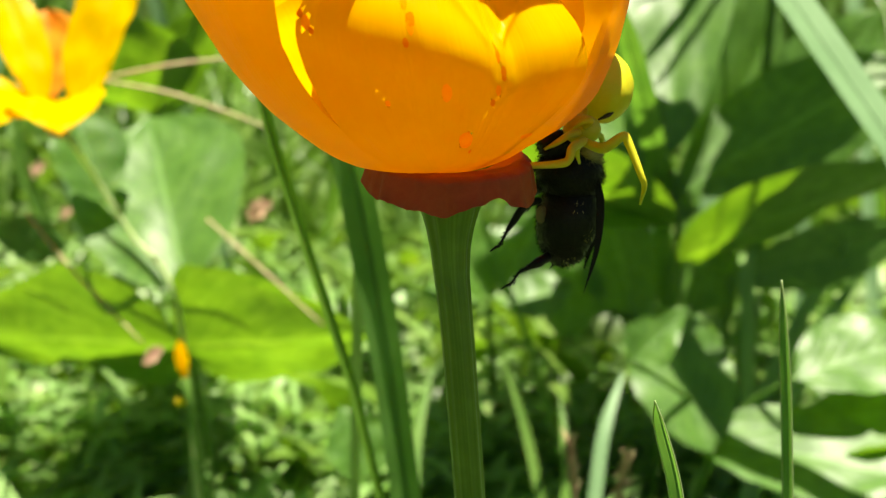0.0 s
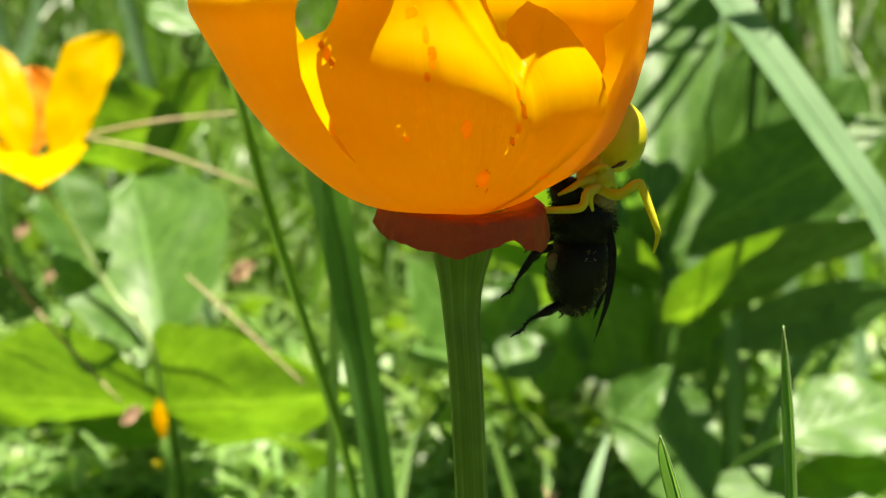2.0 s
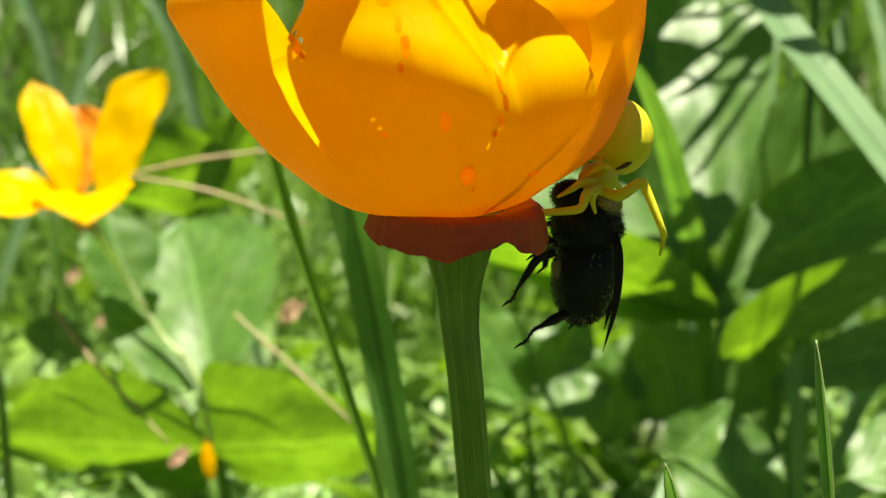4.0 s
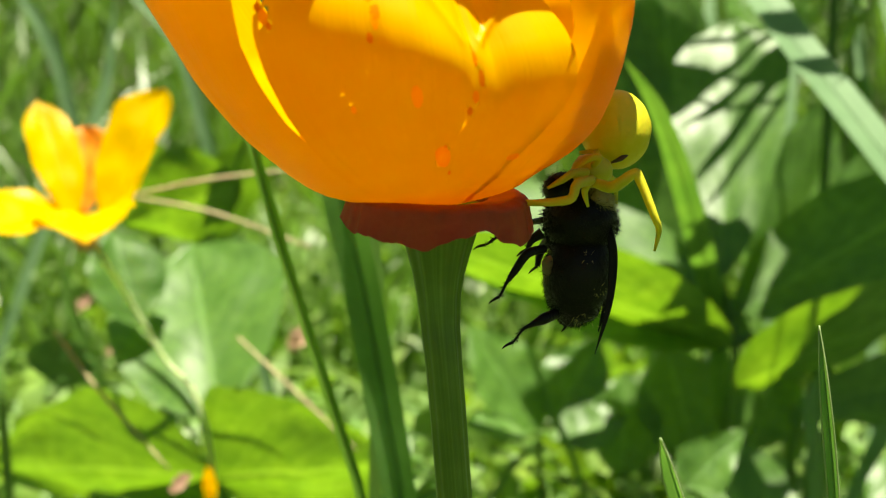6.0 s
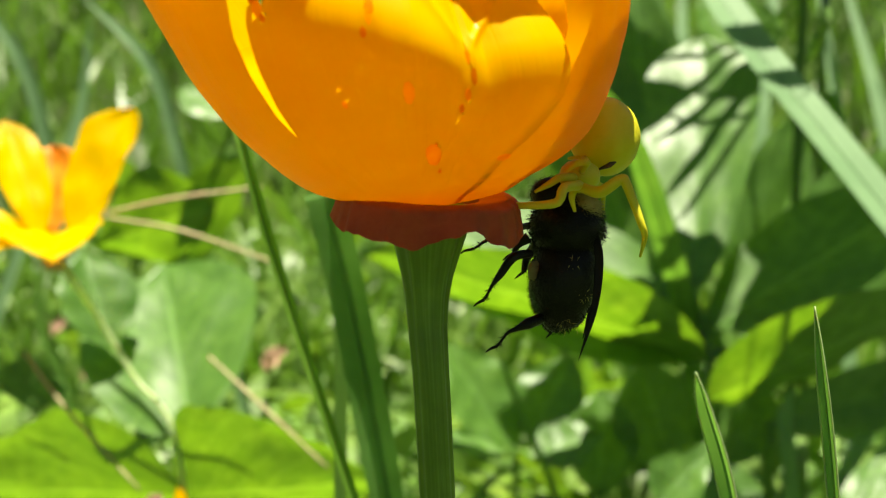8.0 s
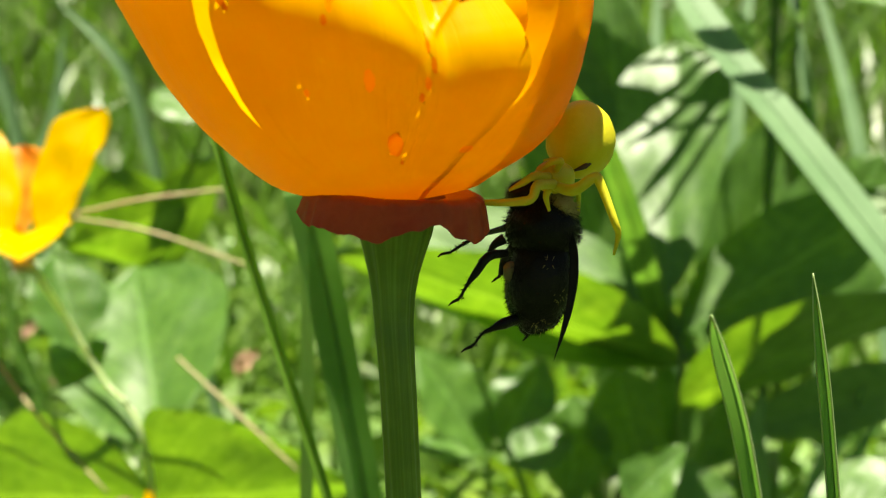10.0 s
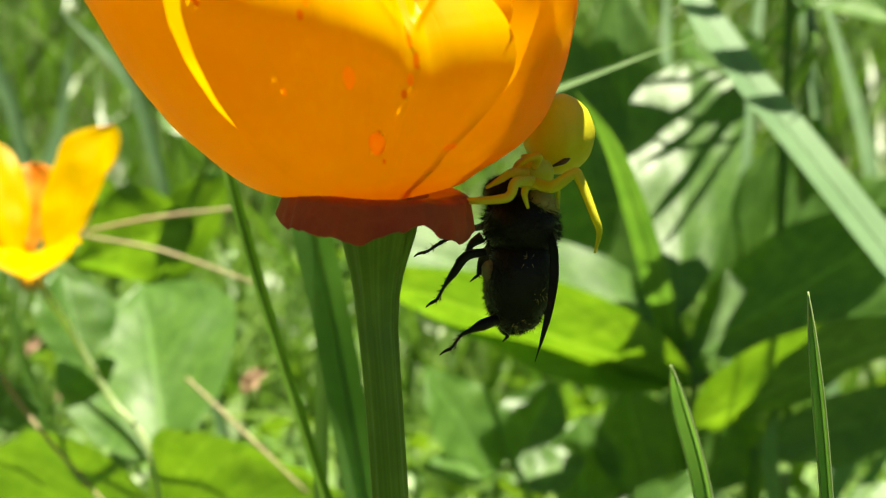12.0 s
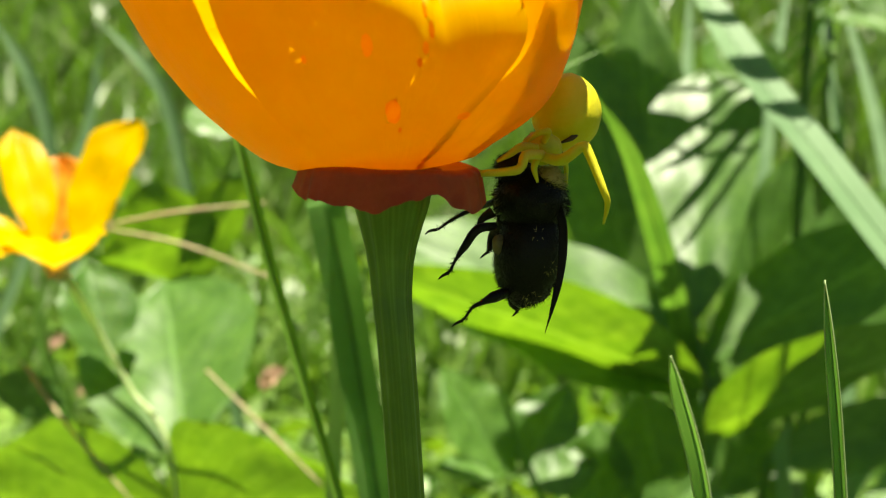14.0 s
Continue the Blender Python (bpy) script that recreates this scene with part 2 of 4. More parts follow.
def lerp(values, t):
    k = max(0.0, min(0.9999, t)) * (len(values) - 1)
    i = int(k)
    return values[i] + (values[i + 1] - values[i]) * (k - i)


def limb(points, radii, sides=9, steps=6, **more):
    c = curve(points, steps)
    return tube(c, [lerp(radii, i / (len(c) - 1)) for i in range(len(c))], sides, **more)


def blob(place, size, turn=Matrix(), seed=0.0, rough=0.0, segs=24):
    bm = bmesh.new()
    bmesh.ops.create_uvsphere(bm, u_segments=segs, v_segments=segs * 2 // 3, radius=1)
    for w in bm.verts:
        w.co *= 1 + rough * noise.noise(w.co * 2.5 + Vector((seed, seed, 0)))
    bm.transform(Matrix.Translation(place) @ turn @ Matrix.Diagonal((*size, 1)))
    return bm


def leaf_sheet(base, tip, width, face, fold=0.25, droop=0.1, broad=0.42, wave=0.04, seed=0.0, point=1.8, thick=0.0, nu=16, nv=34):
    """A leaf blade from base to tip. face: the way its upper side looks. broad: where along it it is widest."""
    base, tip, face = Vector(base), Vector(tip), Vector(face).normalized()
    ax = tip - base
    length = ax.length
    ax.normalize()
    nrm = (face - ax * face.dot(ax)).normalized()
    side = ax.cross(nrm)

    def fn(u, v):
        s = 2 * u - 1
        k = math.sin(math.pi / 2 * v / broad) ** 0.6 if v < broad else 1 - ((v - broad) / (1 - broad)) ** point
        w = width / 2 * max(0.012, k)
        rip = wave * width * noise.noise(Vector((s * 1.6 + seed, v * 5.0, seed * 3.1))) * (0.3 + abs(s))
        edge = 1 + 0.05 * noise.noise(Vector((seed, v * 8, s))) + 0.03 * noise.noise(Vector((seed, v * 24, s * 2)))
        return base + ax * (length * v) + side * (s * w * edge) + nrm * (fold * w * abs(s) - droop * length * (v * v) + droop * length * v + rip)

    return sheet(fn, nu, nv, thick)


def rooted(points, steps=10, straight=8):
    """A smooth line through the points, with a straight run up from the first one."""
    first, rest = Vector(points[0]), curve(points[1:], steps)
    return [first + (rest[0] - first) * (k / straight) for k in range(straight)] + rest


def blade_shape(points, width, face, fold, tip, twist=0.0, steps=10, foot=0.8, root=False):
    """The surface of a grass blade along points, and its count of steps."""
    c = rooted(points, steps) if root else curve(points, steps)
    n = len(c) - 1
    face = Vector(face).normalized()

    def fn(u, v):
        i = min(n, int(round(v * n)))
        d = (c[min(i + 1, n)] - c[max(i - 1, 0)]).normalized()
        f = Matrix.Rotation(twist * v, 3, d) @ face
        nrm = (f - d * f.dot(d)).normalized()
        side = d.cross(nrm)
        s = 2 * u - 1
        w = width / 2 * min(1.0, foot + (1 - foot) * v / 0.3)
        if tip < 1 and v > tip:
            w *= max(0.03, (1 - ((v - tip) / (1 - tip)) ** 1.6))
        return c[i] + side * (s * w) + nrm * (fold * w * abs(s))

    return fn, n


def blade_sheet(points, width, face, fold=0.25, tip=0.45, twist=0.0, thick=0.0, nu=6, steps=10, foot=0.8, root=False):
    """A grass blade along points: even width, then tapering past the share tip of its length (tip=1: cut off)."""
    fn, n = blade_shape(points, width, face, fold, tip, twist, steps, foot, root)
    return sheet(fn, nu, n, thick)


def blade_rims(points, width, face, fold, tip):
    """The lines of a rooted blade's two edges."""
    fn, n = blade_shape(points, width, face, fold, tip, root=True)
    return [[fn(u, i / n) for i in range(n + 1)] for u in (0.0, 1.0)]


# ---- the ground ----
def ground_height(x, y):
    rise = max(0.0, min(y, 5.0) - 0.75)
    return 0.27 * rise + 0.012 * noise.noise(Vector((x * 3, y * 3, 0.3)))


def build_ground():
    bm = bmesh.new()
    steps = [0.0]
    while steps[-1] < 400:
        steps.append(steps[-1] * 1.22 + 0.06)
    axis = [-s for s in steps[:0:-1]] + steps
    grid = [[bm.verts.new((x, y + 0.3, ground_height(x, y + 0.3))) for x in axis] for y in axis]
    for j in range(len(axis) - 1):
        for i in range(len(axis) - 1):
            bm.faces.new([grid[j][i], grid[j][i + 1], grid[j + 1][i + 1], grid[j + 1][i]])
    tagged(part("ground", bm, SOIL), "dark mossy soil under meadow plants", "ground", kind="structure")


build_ground()


def build_meadow(name, material, count, area, size, width, lean, seed, label, lift=0.0):
    """Uncountable thin blades growing over an area (x0, x1, y0, y1), as one object."""
    rnd = random.Random(seed)
    verts, faces = [], []
    x0, x1, y0, y1 = area
    for _ in range(count):
        y = y0 + (y1 - y0) * rnd.random() ** 1.4
        spread = 0.35 + (y - y0) * 0.45
        x = (x0 + x1) / 2 + (rnd.random() * 2 - 1) * min((x1 - x0) / 2, spread)
        z = ground_height(x, y) + lift * rnd.random()
        h = rnd.uniform(*size) * (1 + 0.25 * y)
        a, b = rnd.uniform(0, 6.283), rnd.uniform(0, 6.283)
        off = Vector((math.cos(a), math.sin(a), 0)) * h * rnd.uniform(*lean)
        side = Vector((math.cos(b), math.sin(b), 0)) * rnd.uniform(*width) * (0.6 + 0.4 * y)
        k = len(verts)
        for t, w in ((0, 0.7), (0.4, 1.0), (0.75, 0.7), (1, 0.06)):
            c = Vector((x, y, z)) + Vector((0, 0, h * (t - 0.25 * t * t))) + off * t * t
            verts += [c - side * w, c + side * w]
        faces += [(k + i, k + i + 1, k + i + 3, k + i + 2) for i in (0, 2, 4)]
    me = bpy.data.meshes.new(name)
    me.from_pydata(verts, [], faces)
    me.materials.append(material)
    me.polygons.foreach_set("use_smooth", [True] * len(faces))
    tagged(new(name, me), label, name.replace("_", " "), kind="stuff")


build_meadow("meadow_grass", MEADOW, 9000, (-2.5, 2.5, 0.66, 5.0), (0.08, 0.2), (0.0015, 0.004), (0.1, 0.7), 3, "dense blurred green meadow grass behind the poppies")


def build_surround():
    """Meadow grass on all sides of the poppies, thinning out with distance."""
    rnd = random.Random(31)
    verts, faces = [], []
    for _ in range(85000):
        far, a = 0.14 + 8.0 * rnd.random() ** 1.7, rnd.uniform(0, 6.283)
        x, y = far * math.cos(a), 0.15 + far * math.sin(a)
        if (y > 0.3 and abs(x) < 0.1 + 0.45 * y) or (y > 0.2 and abs(x) < 0.45):
            continue
        z, h, b_ = ground_height(x, y), rnd.uniform(0.05, 0.12) * (0.8 + 0.4 * far), rnd.uniform(0, 6.283)
        side = Vector((math.cos(b_), math.sin(b_), 0)) * rnd.uniform(0.002, 0.005) * (0.7 + 1.1 * far)
        off = Vector((math.sin(b_ * 3), math.cos(b_ * 5), 0)) * h * 0.5
        k = len(verts)
        for t, w in ((0, 0.8), (0.5, 1.0), (1, 0.06)):
            c = Vector((x, y, z + h * (t - 0.25 * t * t))) + off * t * t
            verts += [c - side * w, c + side * w]
        faces += [(k, k + 1, k + 3, k + 2), (k + 2, k + 3, k + 5, k + 4)]
    me = bpy.data.meshes.new("surrounding_grass")
    me.from_pydata(verts, [], faces)
    me.materials.append(MEADOW)
    tagged(new("surrounding_grass", me), "green meadow grass all round the poppies", "surrounding grass", kind="stuff")


build_surround()
build_meadow("small_leaf_herbs", HERB, 9500, (-0.5, 0.5, 0.405, 1.0), (0.008, 0.024), (0.003, 0.008), (0.8, 2.6), 8, "low tangle of small green herb leaves", lift=0.06)
build_meadow("feathery_foliage", FEATHER, 26000, (-0.5, 0.5, 0.405, 1.0), (0.006, 0.018), (0.0013, 0.0034), (0.8, 3.0), 21, "grey-green feathery foliage near the ground", lift=0.075)
build_meadow("feathery_foliage", FEATHER, 9000, (-0.4, 0.4, 0.29, 0.42), (0.006, 0.018), (0.0013, 0.0034), (0.8, 3.0), 57, "grey-green feathery foliage at the meadow's edge", lift=0.058)
build_meadow("herb_leaves", HERB, 2600, (-0.5, 0.5, 0.42, 0.95), (0.015, 0.040), (0.004, 0.010), (0.6, 2.0), 44, "glossy green herb leaves crowding behind the poppies", lift=0.09)

# ---- the main poppy, with the spider and the bee on it ----
SWAY = [
    # seconds, shift in millimetres, turn in degrees
    (0, -1.94, -2.58, 0.94, -0.88, -1.39, 0.28),
    (0.5, -1.41, -3.77, 0.71, -1.09, -0.52, 1.16),
    (1, -0.22, -3.29, 0.04, -1.08, -0.75, 0.32),
    (1.5, 0.59, -2.73, -0.40, -1.51, -0.65, 0.36),
    (2, 3.17, -2.90, -0.65, -0.86, -0.17, 0.41),
    (2.5, 4.09, -1.92, 0.43, -1.88, 0.45, -0.86),
    (3, 0.51, -0.65, -0.67, -0.88, 0.38, -1.58),
    (3.5, -5.29, -1.01, -0.24, -0.92, -0.57, -0.81),
    (4, -1.82, -1.42, -1.34, -0.67, -0.83, -0.31),
    (6.5, 0.20, -0.37, -1.16, -0.73, 0.00, -0.87),
    (7, 1.90, 0.47, -1.94, -1.23, 0.54, -1.46),
    (7.5, 3.03, 1.08, -2.24, -1.17, 1.00, -1.59),
    (8, 3.59, -0.14, -1.41, -0.78, 1.52, -1.36),
    (10.5, 5.40, 1.34, -3.00, -2.91, 1.09, -2.64),
    (11, 2.29, 0.90, -1.98, -1.90, 0.00, -1.45),
    (11.5, 2.55, 1.70, -0.55, -1.84, 0.38, -1.81),
    (12, -0.81, 0.78, 0.91, -1.80, 0.13, -1.39),
    (12.5, -0.96, 0.34, 1.86, -1.91, -0.47, -1.22),
    (13, -6.54, -0.26, 2.96, -1.41, -1.86, -0.43),
    (13.5, -1.95, -0.14, 1.60, -1.37, -1.27, 0.05),
    (14, -0.27, -1.52, 0.33, -2.14, -1.11, 0.04),
]
PIVOT = Vector((0.001, 0.131, 0.235))


def swaying(place):
    """The rows of a thing at rest at place that sways with the poppy."""
    rows = []
    for t, dx, dy, dz, rx, ry, rz in SWAY:
        turn = pose(0, 0, 0, rx, ry, rz).to_3x3()
        q = PIVOT + turn @ (Vector(place) - PIVOT) + Vector((dx, dy, dz)) / 1000
        rows.append((t, pose(*q, rx, ry, rz)))
    return rows


AXIS = Vector((0.0010, 0.1310, 0.2350))
TILTED = Matrix.Translation(AXIS) @ Euler((radians(6.1), radians(-10.2), 0)).to_matrix().to_4x4()
NECK = Vector((0.0016, 0.1282, 0.2345))
LEVEL = Matrix.Translation(NECK) @ Euler((radians(5), radians(1.5), 0)).to_matrix().to_4x4()
# the cup's outline: heights in millimetres, radii on its two sides
HEIGHTS = [0.0, 1.5, 3.7, 6.5, 9.2, 14.5, 22.0, 27.0, 36.0]
RADII_WEST = [4.2, 9.8, 12.6, 14.9, 17.1, 20.0, 22.6, 24.2, 26.6]
# the last two radii below flare out of view to shade the spider
RADII_EAST = [7.5, 11.7, 14.9, 18.1, 20.1, 21.9, 23.3, 27.6, 31.0]


def cup_radius(h, a):
    west = sum(float(np.interp(h + d, HEIGHTS, RADII_WEST)) for d in (-1, 0, 1)) / 3
    east = sum(float(np.interp(h + d, HEIGHTS, RADII_EAST)) for d in (-1, 0, 1)) / 3
    return west + (east - west) * (0.5 + 0.5 * math.sin(a))


# each petal: heights, its two edges there (degrees, 0 looks to -y, 90 to +x), the top along its width, how far out it lies
PETALS = {
    "front": ([0, 2.5, 4.4, 6.2, 9, 11.7, 15, 19, 21, 23, 30], [-18, -22, -24.5, -28, -30, -31, -30.5, -29, -27.5, -24, -16],
              [26, 29, 31.5, 37, 42, 44.5, 44.5, 42, 40, 39, 38], [0, 0.12, 0.35, 0.58, 0.65, 0.69, 0.74, 0.82, 0.9, 0.97, 1], [26, 29.5, 31, 29, 23.5, 18.6, 19.6, 20.6, 21.2, 20.0, 18.6], 0.25),
    "west": ([0, 3.3, 6, 8.7, 11, 15, 18, 21, 25, 28, 34], [-150, -150, -146, -142, -140, -138, -136, -134, -130, -126, -120],
             [-20, -23, -27.2, -30.3, -33.5, -35.2, -35.5, -33, -28, -12, 16], [0, 0.3, 0.7, 0.93, 1], [27, 33, 35, 34, 31], 0.0),
    "east": ([0, 3, 6, 10, 15, 20, 30], [22, 26, 33, 42, 44.3, 41, 38],
             [150, 150, 146, 142, 138, 134, 128], [0, 0.1, 0.2, 0.32, 0.5, 0.75, 1], [17.6, 18.4, 20.2, 23.2, 27, 28.5, 25], -0.6),
    "back": ([0, 4, 10, 20, 35], [60, 56, 54, 60, 75], [265, 268, 270, 268, 258], [0, 0.14, 0.3, 0.5, 0.64, 0.72, 1], [13, 17, 33, 38, 36, 18, 15], -1.3),
}


def petal_place(name, az, h):
    """The shares along and up a petal at an azimuth and a height."""
    heights, west, east, along, top, _ = PETALS[name]
    lo, hi = float(np.interp(h, heights, west)), float(np.interp(h, heights, east))
    u = (az - lo) / (hi - lo)
    return u, (h / float(np.interp(u, along, top))) ** (1 / 0.9)


def petal_point(name, seed, u, v):
    heights, west, east, along, top, layer = PETALS[name]
    h = 0.1 + float(np.interp(u, along, top)) * v ** 0.9
    az = float(np.interp(h, heights, west)) * (1 - u) + float(np.interp(h, heights, east)) * u
    a = radians(az + 0.5 * noise.noise(Vector((seed, h * 0.25, u * 2))))
    r = cup_radius(h, a) + layer * min(1, h / 6)
    s = 2 * u - 1
    if name == "front":
        onset = float(np.interp(az, [-30, -13, -3, 7, 17, 24, 30, 43], FRONT_BEND)) + 0.7 * noise.noise(Vector((az * 0.09, 2.4, 1.7)))
        d = max(0.0, h - onset)
        r -= 0.085 * d * d if d < 5 else 2.125 + 0.85 * (d - 5)
        rise = min(1.0, max(0.0, (h - 12.5) / 3))
        r += 0.32 * rise * math.exp(-(((az - 20 - max(0, h - 14.5) * 3.0) / 1.5) ** 2))
        r += 0.30 * rise * math.exp(-(((az - 17.5 + max(0, h - 15) * 1.5) / 1.4) ** 2))
        r -= 0.38 * math.exp(-(((az - 18.6) / 1.7) ** 2)) * min(1.0, max(0.0, (h - 9) / 5))
        r += 0.35 * max(0.0, abs(s) - 0.86) / 0.14 * min(1, h / 8)
    elif name == "east":
        # it bellies out low on its side
        r += 1.35 * math.exp(-(((h - 4) / 3.2) ** 2)) * min(1.0, max(0.0, (az - 45) / 30))
    elif name == "west":
        # its front half curls in over the cup, out of view, to shade the inside
        r -= 0.22 * max(0.0, h - 23.5) ** 2 * max(0.0, min(1.0, (az + 98) / 24))
    r += (0.7 * noise.noise(Vector((s * 2.2 + seed, v * 1.6, seed))) + 0.12 * noise.noise(Vector((s * 9 + seed, v * 1.2, seed)))) * min(1, v * 2)
    p = Vector((math.sin(a) * r, -math.cos(a) * r, h))
    if name == "back":
        # it hoods the cup: the unseen top is bent over to keep sun out
        p.y = max(p.y - 0.085 * max(0.0, h - 14) ** 2, -15.5 if p.x < -1 else -16.5)
    return TILTED @ (p / 1000)


# where the front petal begins to bend inward, in millimetres, from its west edge to its east edge
FRONT_BEND = [17.5, 16.5, 15.5, 13.5, 11.0, 9.5, 9.7, 9.5]
SCARS = (
    # azimuth, height, half width, half height, reddish
    (-26, 20.0, 0.45, 0.9, 0), (-25.2, 19.2, 0.25, 0.5, 1), (-27, 20.8, 0.3, 0.5, 1),
    (-6, 22.4, 0.7, 0.6, 0), (-3, 20.4, 0.35, 0.9, 0), (-2, 18.9, 0.45, 0.8, 1), (-2.4, 18.2, 0.3, 0.9, 0), (-4, 17.0, 0.3, 0.6, 1),
    (19, 14.0, 0.25, 1.1, 1), (20, 12.2, 0.3, 1.0, 1), (18, 10.8, 0.35, 0.7, 0), (16.2, 9.7, 0.3, 0.5, 1),
    (4, 11.7, 0.55, 1.25, 0), (8, 6.0, 0.95, 1.4, 0), (10, 4.3, 0.2, 0.3, 1), (9, 6.9, 0.2, 0.25, 1), (31, 4.6, 0.9, 0.4, 0), (-12, 11.4, 0.3, 0.45, 0),
)


def pierce(bm):
    """Opens the front petal where thinned scars fill it."""
    holes = []
    for az, h, wide, high, _ in SCARS:
        u, v = petal_place("front", az, h)
        holes.append((u, v, petal_place("front", az + wide * 2.2, h)[0] - u, petal_place("front", az, h + high * 0.7)[1] - v))
    uvl = bm.loops.layers.uv.active
    gone = []
    for f in bm.faces:
        x = sum(lo[uvl].uv.x for lo in f.loops) / len(f.loops)
        y = sum(lo[uvl].uv.y for lo in f.loops) / len(f.loops)
        if any(((x - u) / du) ** 2 + ((y - v) / dv) ** 2 < 1 for u, v, du, dv in holes):
            gone.append(f)
    bmesh.ops.delete(bm, geom=gone, context="FACES")


def build_poppy():
    root = Vector((0.0212, 0.1406, -0.012))
    poppy = thing("poppy_flower", root, "orange cup-shaped poppy in bloom on a tall ribbed green stem", "flower")
    for name, seed, label in (("front", 1.3, "glowing orange petal with nibbled reddish scars"), ("west", 4.2, "broad orange petal leaning outward"),
                              ("east", 7.7, "orange petal with an inner fold in shade"), ("back", 9.1, "orange petal behind, its unseen top bent over to shade the cup")):
        fn = lambda u, v, name=name, seed=seed: petal_point(name, seed, u, v)
        bm = sheet(fn, 150 if name == "front" else 72, 90 if name == "front" else 64)
        if name == "front":
            pierce(bm)
        petal = part("petal", bm, PETAL, poppy, label)
        if name != "front":
            continue
        for az, h, wide, high, red in SCARS:
            def fs(u, v):
                a = 2 * math.pi * u
                k = v * (0.80 + 0.10 * noise.noise(Vector((math.cos(a) * 1.8, math.sin(a) * 1.8, az * 3 + h))))
                q = fn(*petal_place(name, az + wide * k * math.cos(a) * 2.95, h + high * k * math.sin(a) * 0.95))
                c = AXIS + Vector((0, 0, q.z - AXIS.z))
                return q + (q - c).normalized() * 0.00001
            part("scar", sheet(fs, 18, 4), SCAR if red else SCAR_PALE, petal, "reddish nibbled mark" if red else "pale orange nibbled mark")

    def collar(u, v):
        a = 2 * math.pi * u
        wob = noise.noise(Vector((math.cos(a) * 2.2, math.sin(a) * 2.2, 2.0)))
        fine = noise.noise(Vector((math.cos(a) * 7, math.sin(a) * 7, 5.0)))
        tiny = noise.noise(Vector((math.cos(a) * 19, math.sin(a) * 19, v * 2.0)))
        r = float(np.interp(v, [0, 0.3, 0.42, 1], [4.8, 7.8, 8.6, 9.3])) + (0.5 * wob + 0.3 * fine + 0.08 * tiny) * v
        front = max(0.0, math.cos(a - 0.25))
        z = float(np.interp(v, [0, 0.3, 0.42, 1], [0.7, 1.2, 0.9, -2.0])) + (1.2 * wob + 0.38 * fine + 0.12 * tiny) * v ** 2 - 0.35 * front * v
        # a notch towards the bee, and a flap beyond it
        z += (1.5 * math.exp(-((a - 0.52) / 0.20) ** 2) - 0.7 * math.exp(-((a - 1.05) / 0.22) ** 2)) * v * v
        return LEVEL @ (Vector((math.sin(a) * r, -math.cos(a) * r, z)) / 1000)

    def disc(u, v):
        a = 2 * math.pi * u
        return LEVEL @ (Vector((math.sin(a) * 5.2 * v, -math.cos(a) * 5.2 * v, -0.3 - 0.1 * v)) / 1000)

    part("receptacle", sheet(disc, 32, 3), STEM, poppy)
    part("collar", sheet(collar, 200, 16), COLLAR, poppy, "wavy brick-red collar under the petals")
    spine = curve([NECK, NECK + Vector((0.0002, -0.0004, -0.010)), (0.0029, 0.1276, 0.2130), (0.0066, 0.1301, 0.1700)], 24)
    spine += [spine[-1] + (root - spine[-1]) * k / 8 for k in range(1, 9)]
    profile = [(0, 4.2), (0.003, 3.7), (0.005, 3.1), (0.007, 2.55), (0.009, 2.2), (0.012, 1.96), (0.016, 1.84), (0.04, 1.76), (0.3, 1.9)]
    run = [0.0]
    for a, b in zip(spine, spine[1:]):
        run.append(run[-1] + (b - a).length)
    rad = [float(np.interp(s, [p[0] for p in profile], [p[1] for p in profile])) / 1000 for s in run]
    part("stem", tube(spine, rad, 96, flute=0.075, lobes=10), STEM, poppy, "ribbed pale green stem flaring under the bloom")
    return poppy


poppy = build_poppy()


